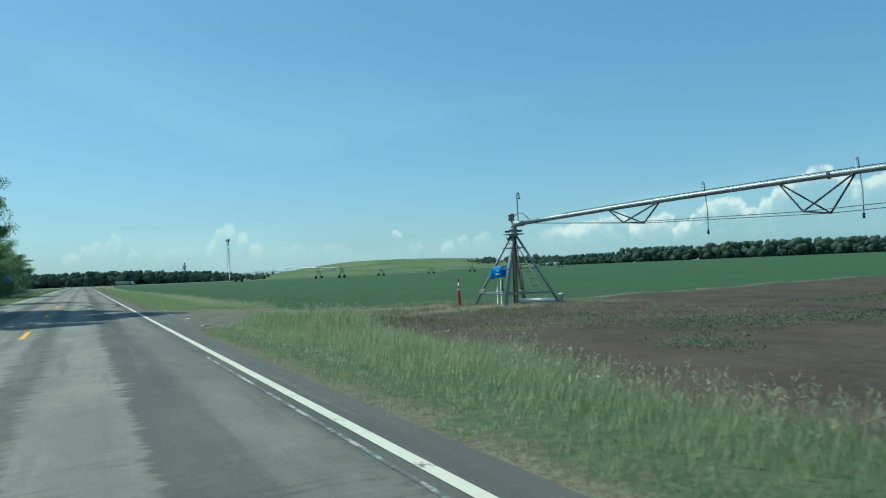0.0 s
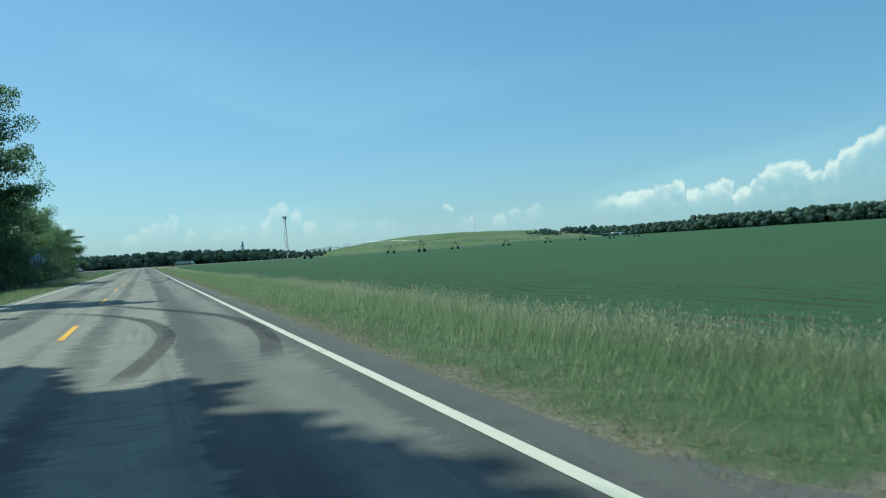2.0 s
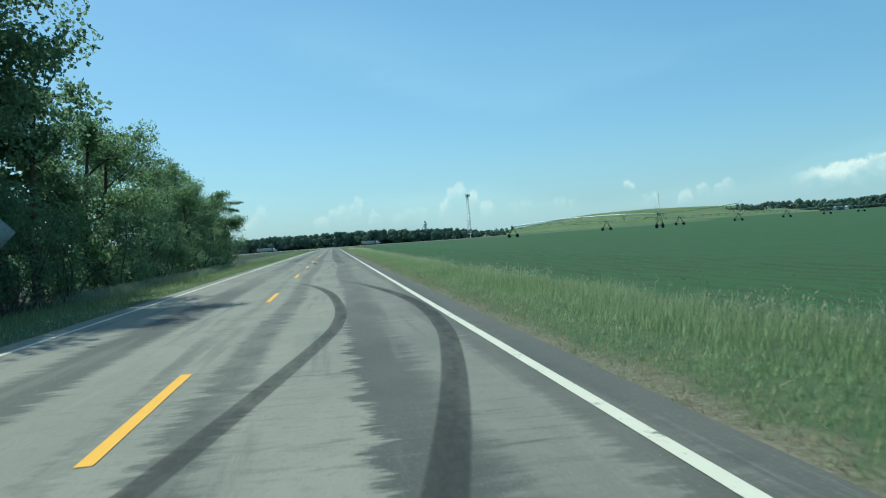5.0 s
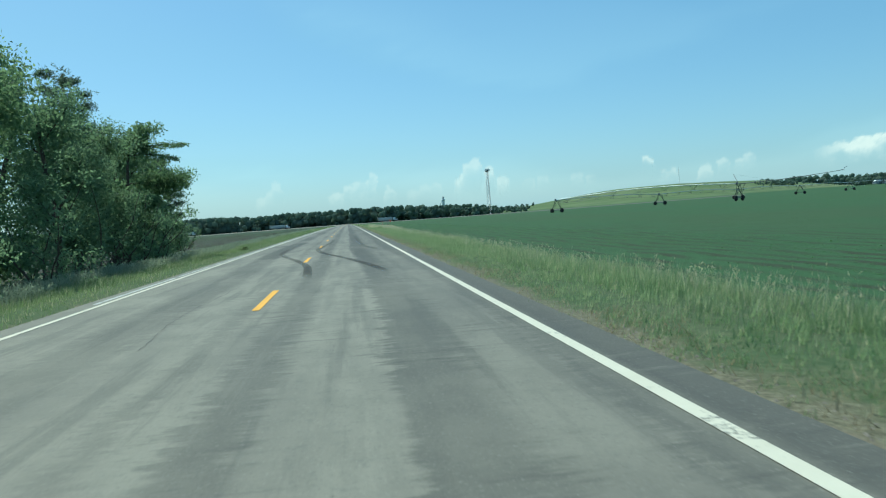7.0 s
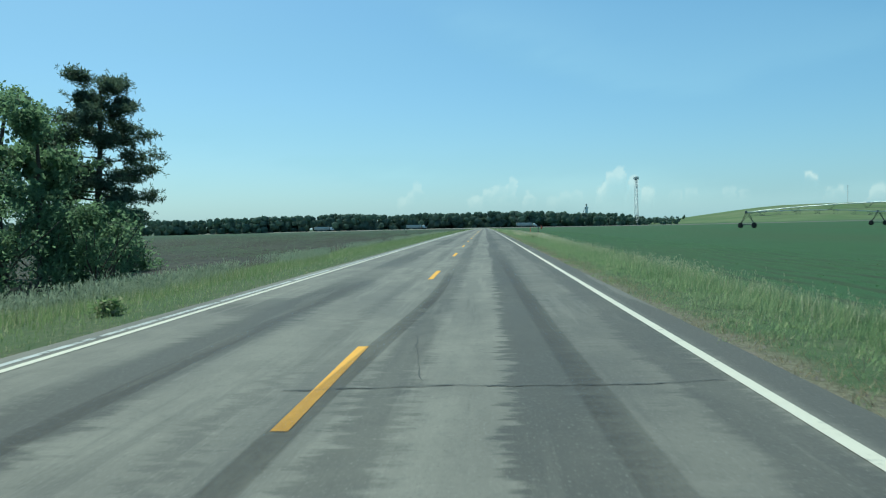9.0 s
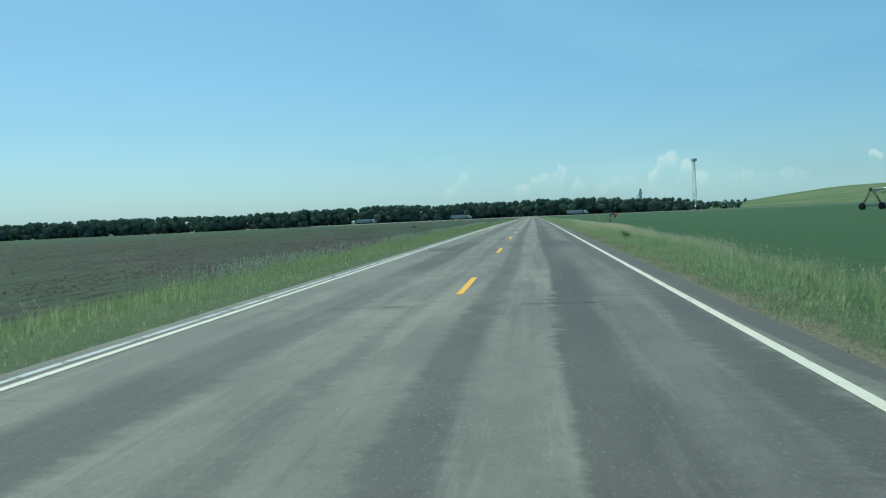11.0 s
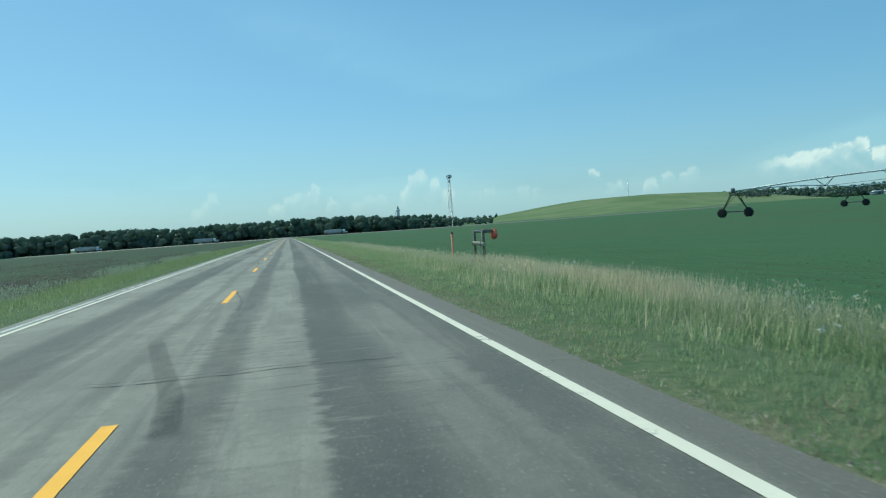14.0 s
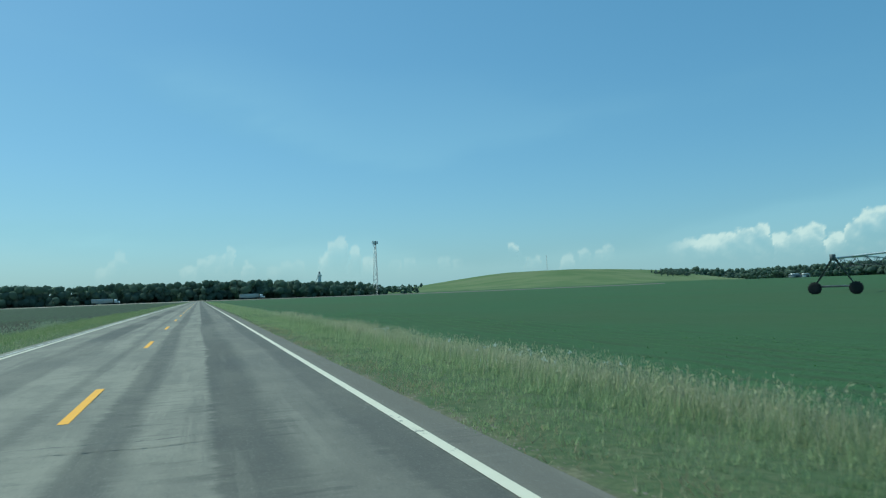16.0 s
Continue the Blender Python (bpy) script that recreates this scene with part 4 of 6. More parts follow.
# ---- trees ----
def leaf_quads(centres, size, rng, droop=0.3, narrow=0.55, flat=1.0):
    """Small folded leaves at the given places, each a pointed four-cornered blade."""
    n = len(centres)
    d = rng.normal(0, 1, (n, 3))
    d[:, 2] -= droop
    d[:, 2] *= flat
    d /= np.linalg.norm(d, axis=1)[:, None]
    other = rng.normal(0, 1, (n, 3))
    other[:, 2] *= 1 / max(flat, 0.05) ** 2
    e = np.cross(d, other)
    e /= np.linalg.norm(e, axis=1)[:, None] + 1e-9
    nrm = np.cross(d, e)
    L = (size * rng.uniform(0.6, 1.35, n))[:, None]
    w = L * narrow * 0.5
    v = np.stack([centres, centres + d * L * 0.5 + e * w + nrm * L * 0.08, centres + d * L, centres + d * L * 0.5 - e * w + nrm * L * 0.08], 1)
    i = np.arange(n) * 4
    return v.reshape(-1, 3), np.stack([i, i + 1, i + 2, i + 3], 1)


def limb(rng, a, direction, length, r, n=6, wander=0.16, lift=0.06):
    p, d = [np.array(a, float)], np.array(direction, float)
    d /= np.linalg.norm(d)
    for _ in range(n):
        d = d + rng.normal(0, wander, 3) + np.array([0, 0, lift])
        d /= np.linalg.norm(d)
        p.append(p[-1] + d * length / n)
    return np.array(p), np.linspace(r, r * 0.25, n + 1)


def tree(name, label, x, y, height, spread, leaves, leaf, seed, material, bare=0.22, clumps=70, lean=(0, 0), narrow=0.55, category="tree", group="", shape=0.9, inner=2, boughs=()):
    """A tapered trunk with limbs, and a crown of clumped leaves with gaps between the clumps."""
    rng = np.random.default_rng(seed)
    z0 = float(land(x, y)) - 0.05
    t = thing(name, label, category, x, y, z0, 0, group)
    trunk = Solid()
    p, r = limb(rng, (0, 0, 0), (lean[0], lean[1], 1), height * 0.86, height * 0.017 + 0.05, 9, 0.07, 0.08)
    r[0] *= 1.35
    trunk.tube(p, r, 9)
    part("trunk", trunk, M_BARK, t, "", True)
    tips = []
    nl = max(6, int(height * 0.9))
    for i in range(nl):
        f = bare + (0.95 - bare) * (i + rng.random()) / nl
        k = min(int(f * 9), 8)
        a = p[k] + (p[k + 1] - p[k]) * (f * 9 - k)
        g = (f - bare) / (1 - bare)
        reach = spread * (0.35 + 0.75 * math.sin(math.pi * min(1, max(0.08, 1 - g) ** shape))) * rng.uniform(0.65, 1.1)
        th = i * 2.4 + rng.uniform(-0.5, 0.5)
        q, rr = limb(rng, a, (math.cos(th), math.sin(th), rng.uniform(0.15, 0.75)), reach, float(r[k]) * 0.55, 6)
        part("limb", Solid().tube(q, rr, 6), M_BARK, t)
        tips += [q[3], q[4], q[5], q[6]]
    tips.append(p[-1])
    tips = np.array(tips)
    pick = tips[rng.integers(0, len(tips), clumps)] + rng.normal(0, spread * 0.13, (clumps, 3))
    size = spread * rng.uniform(0.12, 0.28, clumps)
    which = rng.integers(0, clumps, leaves)
    off = rng.normal(0, 1, (leaves, 3))
    off /= np.linalg.norm(off, axis=1)[:, None]
    off *= rng.random((leaves, 1)) ** 0.45
    off[:, 2] *= 0.75
    c = pick[which] + off * size[which][:, None]
    c = c[c[:, 2] > 0.15]
    # long boughs that reach out of the crown and droop at their ends
    for z, dx, dy, reach in boughs:
        k = min(int(z / (height * 0.86) * 9), 8)
        q, rr = limb(rng, p[k] * np.array([1, 1, 0]) + np.array([0, 0, z]), (dx, dy, 0.16), reach, 0.05, 8, 0.05, -0.045)
        part("limb", Solid().tube(q, rr, 6), M_BARK, t)
        u = rng.uniform(3.2, 8.0, 620)
        along = np.stack([np.interp(u, np.arange(9), q[:, i]) for i in range(3)], 1)
        wide = (0.30 * (1.15 - u / 8))[:, None] + 0.05
        c = np.concatenate([c, along + rng.normal(0, 1, (620, 3)) * wide * np.array([1, 1, 0.45]) - np.array([0, 0, 0.05])])
    v, f = leaf_quads(c, leaf, rng, narrow=narrow)
    if inner:                          # the shaded leaves deep in the crown, between the trunk and the clumps
        n = clumps * inner
        w = rng.integers(0, clumps, n)
        axis = np.stack([np.interp(pick[w][:, 2], p[:, 2], p[:, i]) for i in (0, 1)] + [pick[w][:, 2]], 1)
        ci = axis + (pick[w] - axis) * rng.uniform(0.1, 0.85, (n, 1)) + rng.normal(0, 0.12, (n, 3))
        ci = ci[ci[:, 2] > 0.3]
        vi, fi = leaf_quads(ci, leaf * 2.0, rng, narrow=0.85)
        v, f = np.concatenate([v, vi]), np.concatenate([f, fi + len(v)])
    part("crown", mesh_from("crown", v, f, material), None, t)
    return t


def bush(x, y, height, spread, leaves, seed, material=None, leaf=0.13, label="dense dark green roadside shrub"):
    rng = np.random.default_rng(seed)
    t = thing("shrub", label, "shrub", x, y, float(land(x, y)) - 0.04, 0, "shrubs along the tree row")
    tips = []
    for i in range(7):
        th = i * 0.9 + rng.uniform(-0.3, 0.3)
        q, rr = limb(rng, (0.08 * math.cos(th), 0.08 * math.sin(th), 0), (0.6 * math.cos(th), 0.6 * math.sin(th), 1.0), height * rng.uniform(0.75, 1.0), 0.035, 6, 0.18)
        part("stem", Solid().tube(q, rr, 5), M_BARK, t)
        tips += list(q[2:])
    n = 46
    c = np.stack([rng.normal(0, spread * 0.42, n), rng.normal(0, spread * 0.42, n), height * rng.uniform(0.08, 0.92, n)], 1)
    pull = np.clip(1.25 - c[:, 2] / height, 0.25, 1.0)
    c[:, :2] *= pull[:, None]
    c = np.concatenate([c, np.array(tips)[rng.integers(0, len(tips), 14)]])
    size = spread * rng.uniform(0.16, 0.36, len(c))
    which = rng.integers(0, len(c), leaves)
    off = rng.normal(0, 1, (leaves, 3))
    off /= np.linalg.norm(off, axis=1)[:, None]
    off *= rng.random((leaves, 1)) ** 0.4
    pts = c[which] + off * size[which][:, None]
    pts = pts[pts[:, 2] > 0.03]
    v, f = leaf_quads(pts, leaf, rng)
    part("foliage", mesh_from("foliage", v, f, material or M_LEAF), None, t)
    return t


def pine(x, y, height, spread, seed, tufts=2600):
    """A pine with a bare lower trunk, level limbs, and pads of needle tufts on their outer halves."""
    rng = np.random.default_rng(seed)
    t = thing("pine_tree", "ragged dark pine with open level branches", "tree", x, y, float(land(x, y)) - 0.05)
    p, r = limb(rng, (0, 0, 0), (0.02, 0, 1), height * 0.93, 0.17, 10, 0.02, 0.1)
    part("trunk", Solid().tube(p, r, 10), M_BARK, t, "", True)
    ends = [p[-1], p[-1] + np.array([0, 0, 0.25])]
    for i in range(34):
        f = 0.24 + 0.72 * i / 33
        k = min(int(f * 10), 9)
        a = p[k] + (p[k + 1] - p[k]) * (f * 10 - k)
        reach = spread * (1.20 - 0.55 * f) * rng.uniform(0.7, 1.05) * (1 - 0.8 * max(0.0, f - 0.65))
        th = i * 2.4 + rng.uniform(-0.4, 0.4)
        q, rr = limb(rng, a, (math.cos(th), math.sin(th), -0.08 + 0.30 * f * f), reach, 0.05 * (1.25 - f), 6, 0.10, 0.035)
        part("limb", Solid().tube(q, rr, 5), M_BARK, t)
        ends += [q[4], q[5], q[6], q[6]]
        for j in range(4):
            s = q[rng.integers(2, 6)]
            q2, r2 = limb(rng, s, rng.normal(0, 0.7, 3) * np.array([1, 1, 0.35]) + np.array([math.cos(th), math.sin(th), 0.35]), reach * 0.34, 0.016, 4, 0.16, 0.06)
            part("twig", Solid().tube(q2, r2, 4), M_BARK, t)
            ends += [q2[3], q2[4]]
    ends = np.array(ends)
    ends = ends[rng.random(len(ends)) < 0.88]
    spot = ends[rng.integers(0, len(ends), tufts)] + rng.normal(0, 1, (tufts, 3)) * np.array([0.17, 0.17, 0.10])
    # a tuft is a round spray of thin needles
    m = 9
    v, f = leaf_quads(np.repeat(spot, m, 0), 0.155, rng, droop=-0.35, narrow=0.2)
    part("needles", mesh_from("needles", v, f, M_NEEDLE), None, t)
    return t


def build_left_trees():
    # tall trees whose shade lies across the road
    for i, (x, y, h, sp, lf, n) in enumerate([(-7.8, 35.4, 22, 3.2, 0.46, 9000), (-7.5, 38.2, 25, 3.1, 0.58, 9000), (-7.2, 41.0, 24, 2.9, 0.60, 8500), (-7.5, 44.0, 25.5, 2.7, 0.58, 8500), (-7.7, 46.6, 24, 2.4, 0.46, 8000), (-8.4, 64.6, 21, 2.0, 0.46, 7000), (-9.5, 55.5, 14, 3.6, 0.30, 6000), (-10.5, 61.5, 12, 3.4, 0.30, 5000), (-11.5, 72.0, 11, 3.2, 0.3, 4500), (-12.0, 84.0, 11.5, 3.2, 0.3, 5000)]):
        tree("cottonwood_tree", "tall leafy cottonwood tree in a roadside row", x, y, h, sp, n, lf, 20 + i, M_LEAF, 0.25, 80, group="trees in the roadside row", narrow=0.75)
    for i, (x, y, h, sp, n) in enumerate([(-9.9, 101.0, 22.0, 5.0, 36000), (-12.6, 110.0, 19.0, 4.6, 14000), (-12.4, 96.5, 19, 4.6, 16000), (-14.5, 104.0, 20, 4.6, 9000)]):
        tree("cottonwood_tree", "tall leafy cottonwood tree in a roadside row", x, y, h, sp, n, 0.17 if i == 0 else 0.23, 40 + i, M_LEAF, 0.12, 170, group="trees in the roadside row", narrow=0.8, inner=12)
    for i, (x, y, h, sp, n) in enumerate([(-9.6, 112.0, 8.6, 3.0, 14000), (-10.6, 118.0, 8.9, 3.1, 14000), (-9.4, 124.0, 8.4, 3.0, 15000), (-10.4, 130.0, 8.6, 3.1, 17000), (-9.4, 135.5, 7.3, 2.9, 19000),
                                      (-10.4, 140.0, 7.9, 3.0, 25000), (-9.3, 144.4, 6.9, 2.6, 31000), (-11.2, 148.2, 7.4, 2.7, 20000), (-13.2, 138.0, 9.0, 3.0, 5000), (-13.4, 127.0, 9.0, 3.0, 5000), (-13.0, 117.0, 9.0, 3.0, 5000), (-13.6, 146.5, 8.2, 2.8, 6000), (-11.2, 152.3, 6.9, 2.2, 9000), (-11.9, 158.0, 5.6, 1.9, 8000), (-10.2, 107.0, 9.0, 2.8, 13000)]):
        tree("elm_tree", "low spreading elm tree with dense dark leaves", x, y, h, sp, n, 0.110 if 3 < i < 8 else 0.130, 60 + i, M_LEAF if i % 3 else M_LEAF_PALE, 0.08, 150, group="low trees in the roadside row", inner=5, boughs=((5.9, 1.0, 0.05, 2.9), (5.6, 0.9, -0.3, 2.6), (4.2, 0.9, 0.45, 3.0)) if i == 6 else ())
    tree("ash_tree", "young pale-leaved tree beside a pine", -13.6, 158.5, 7.2, 1.7, 9000, 0.12, 77, M_LEAF_PALE, 0.12, 70)
    tree("ash_tree", "young pale-leaved tree beside a pine", -15.2, 161.0, 7.2, 1.7, 8000, 0.12, 78, M_LEAF_PALE, 0.12, 60)
    tree("ash_tree", "young pale-leaved tree beside a pine", -14.9, 164.5, 6.6, 1.6, 8000, 0.12, 79, M_LEAF_PALE, 0.12, 70)
    pine(-12.7, 162.4, 7.5, 2.05, 81, 5400)
    pine(-13.0, 147.9, 11.3, 2.3, 83, 3000)
    pine(-17.0, 160.0, 6.6, 2.5, 82, 1000)
    rng = np.random.default_rng(90)
    n = 0
    for y0, y1, step, x0, h0, sp in ((99, 142, 5.2, -8.05, 4.1, 1.6), (142, 151, 3.6, -9.1, 4.4, 1.5), (98.5, 142, 6.4, -11.3, 2.9, 1.9), (110, 134, 7.5, -15.2, 3.4, 2.1), (80, 104, 6.6, -16.6, 6.8, 2.6), (93.5, 108, 6.5, -12.4, 6.2, 2.2), (152, 163, 2.9, -11.0, 2.9, 1.4)):
        for y in np.arange(y0, y1, step):
            bush(float(x0 + rng.uniform(-0.25, 0.25)), float(y + rng.uniform(-0.4, 0.4)), float(h0 * rng.uniform(0.9, 1.1)), sp, 2700, 120 + n)
            n += 1
    for x, y, h, sp in ((-10.2, 99.0, 3.0, 1.5), (-11.6, 102.3, 3.2, 1.7), (-9.6, 93.0, 3.2, 1.6), (-11.8, 88.0, 4.0, 2.0), (-12.0, 80.0, 4.0, 2.0), (-13.2, 162.0, 2.6, 1.5), (-13.0, 165.5, 1.6, 1.2), (-9.8, 157.0, 2.6, 1.3), (-18.5, 102.0, 7.5, 2.8)):
        bush(x, y, h, sp, 3200, 120 + n)
        n += 1


build_left_trees()


def far_woods(name, line, depth, gap, h0, h1, seed, label, quads=30, leaf=0.75, taper=0):
    """A distant belt of trees: crowns of clumped leaf sprays with an uneven top."""
    rng = np.random.default_rng(seed)
    line = np.array(line, float)
    seg = np.linalg.norm(np.diff(line, axis=0), axis=1)
    s = np.concatenate([[0], np.cumsum(seg)])
    n = int(s[-1] / gap)
    pos = np.sort(rng.random(n)) * s[-1]
    cx, cy = np.interp(pos, s, line[:, 0]), np.interp(pos, s, line[:, 1])
    cx += rng.uniform(-depth, depth, n)
    cy += rng.uniform(-depth, depth, n)
    wave = 0.5 + 0.5 * np.sin(pos * 0.021 + seed) * np.sin(pos * 0.0083 + 2 * seed)
    wave = 0.6 * wave + 0.4 * (0.5 + 0.5 * np.sin(pos * 0.093 + 1.7 * np.sin(pos * 0.031)))
    hh = h0 + (h1 - h0) * (0.75 * wave + 0.25 * rng.random(n))
    if taper:
        hh = hh * (1 - 0.62 * smooth(pos, s[-1] - taper, s[-1]))
    zz = land(cx, cy)
    cs, ns, hearts, radii = [], [], [], []
    k = 6
    for x, y, z, h in zip(cx, cy, zz, hh):
        # one rounded head on top, and lower shoulders round it
        lob = np.stack([rng.normal(0, h * 0.20, k), rng.normal(0, h * 0.20, k), h * rng.uniform(0.10, 0.62, k)], 1)
        rad = h * rng.uniform(0.15, 0.24, k)
        lob[0] = (rng.normal(0, h * 0.04), rng.normal(0, h * 0.04), h - rad[0])
        w = rng.integers(0, k, quads)
        o = rng.normal(0, 1, (quads, 3))
        o /= np.linalg.norm(o, axis=1)[:, None]
        c = lob[w] + o * rad[w][:, None] * rng.uniform(0.92, 1.10, (quads, 1))
        c[:, 2] = np.maximum(c[:, 2], 0.02 * h)
        cs.append(c + np.array([x, y, z]))
        ns.append(o + rng.normal(0, 0.30, (quads, 3)))
        hearts.append(lob + np.array([x, y, z]))
        radii.append(rad)
    c, o = np.concatenate(cs), np.concatenate(ns)
    o /= np.linalg.norm(o, axis=1)[:, None]
    d = np.cross(o, rng.normal(0, 1, o.shape))
    d /= np.linalg.norm(d, axis=1)[:, None] + 1e-9
    e = np.cross(o, d)
    L = (leaf * rng.uniform(0.5, 1.0, len(c)))[:, None]
    v = np.stack([c - d * L, c + e * L * 0.8, c + d * L, c - e * L * 0.8], 1).reshape(-1, 3)
    i = np.arange(len(c)) * 4
    f = [np.stack([i, i + 1, i + 2, i + 3], 1)]
    # each clump of leaves closes round an inner mass, an uneven twenty-sided ball
    hc, hr = np.concatenate(hearts), np.concatenate(radii)
    g = (1 + math.sqrt(5)) / 2
    ico = np.array([(-1, g, 0), (1, g, 0), (-1, -g, 0), (1, -g, 0), (0, -1, g), (0, 1, g), (0, -1, -g), (0, 1, -g), (g, 0, -1), (g, 0, 1), (-g, 0, -1), (-g, 0, 1)]) / math.hypot(1, g)
    sides = [(0, 11, 5), (0, 5, 1), (0, 1, 7), (0, 7, 10), (0, 10, 11), (1, 5, 9), (5, 11, 4), (11, 10, 2), (10, 7, 6), (7, 1, 8), (3, 9, 4), (3, 4, 2), (3, 2, 6), (3, 6, 8), (3, 8, 9), (4, 9, 5), (2, 4, 11), (6, 2, 10), (8, 6, 7), (9, 8, 1)]
    hv = hc[:, None, :] + ico[None] * (hr[:, None, None] * rng.uniform(0.82, 1.10, (len(hc), 12, 1)))
    j = np.arange(len(hc)) * 12 + len(v)
    f.append(np.concatenate([np.stack([j + a, j + b, j + c3], 1) for a, b, c3 in sides]))
    v = np.concatenate([v, hv.reshape(-1, 3)])
    me = mesh_from(name, v, f, M_HAZED_LEAF)
    me.polygons.foreach_set("use_smooth", [True] * len(me.polygons))
    ob = new(name, me)
    tagged(ob, label, "woodland", kind="stuff")


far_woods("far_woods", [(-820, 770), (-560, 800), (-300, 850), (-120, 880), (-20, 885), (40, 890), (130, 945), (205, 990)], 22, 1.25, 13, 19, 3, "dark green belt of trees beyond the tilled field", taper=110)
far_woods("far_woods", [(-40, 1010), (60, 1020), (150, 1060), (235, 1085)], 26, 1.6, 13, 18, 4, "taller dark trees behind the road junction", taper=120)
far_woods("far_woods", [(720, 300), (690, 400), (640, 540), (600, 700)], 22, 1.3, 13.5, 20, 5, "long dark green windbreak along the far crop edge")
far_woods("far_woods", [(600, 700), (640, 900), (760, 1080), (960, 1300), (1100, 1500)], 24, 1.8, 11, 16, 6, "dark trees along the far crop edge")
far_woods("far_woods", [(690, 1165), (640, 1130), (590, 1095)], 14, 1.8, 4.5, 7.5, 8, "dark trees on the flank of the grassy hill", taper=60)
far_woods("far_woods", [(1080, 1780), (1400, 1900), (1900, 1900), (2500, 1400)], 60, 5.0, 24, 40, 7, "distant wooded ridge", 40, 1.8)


# ---- grass, crop and weeds ----
def blades(x, y, height, width, rng, lean=0.25, bent=True):
    """Bent grass blades."""
    n = len(x)
    z = land(x, y) - 0.01
    th = rng.uniform(0, 2 * np.pi, n)
    side = np.stack([np.cos(th), np.sin(th), np.zeros(n)], 1)
    bend = np.stack([rng.normal(0.10, lean, n), rng.normal(-0.06, lean, n), np.zeros(n)], 1) * height[:, None]
    b = np.stack([x, y, z], 1)
    up = np.array([0, 0, 1.0])[None] * height[:, None]
    w = (width * np.ones(n) * rng.uniform(0.6, 1.3, n))[:, None]
    tip = b + up * rng.uniform(0.85, 1.0, n)[:, None] + bend
    if not bent:
        i = np.arange(n) * 3
        return np.stack([b - side * w, b + side * w, tip], 1).reshape(-1, 3), [np.stack([i, i + 1, i + 2], 1)]
    mid = b + up * 0.55 + bend * 0.30
    v = np.stack([b - side * w, b + side * w, tip, mid - side * w * 0.9], 1)
    i = np.arange(n) * 4
    return v.reshape(-1, 3), [np.stack([i, i + 1, i + 2, i + 3], 1)]


def scatter(rng, n, x0, x1, y0, y1):
    return rng.uniform(x0, x1, n), rng.uniform(y0, y1, n)


def patchy(x, y, a, b, c):
    return 0.5 + 0.25 * np.sin(x * a + 1.7 * np.sin(y * b)) + 0.25 * np.sin(y * c + 1.3 * np.sin(x * a * 0.7))


def on_drive(x, y):
    return (x > 3.3) & (y > drive_near(x) + 0.3) & (y < drive_far(x) - 0.2) & (x < 14)


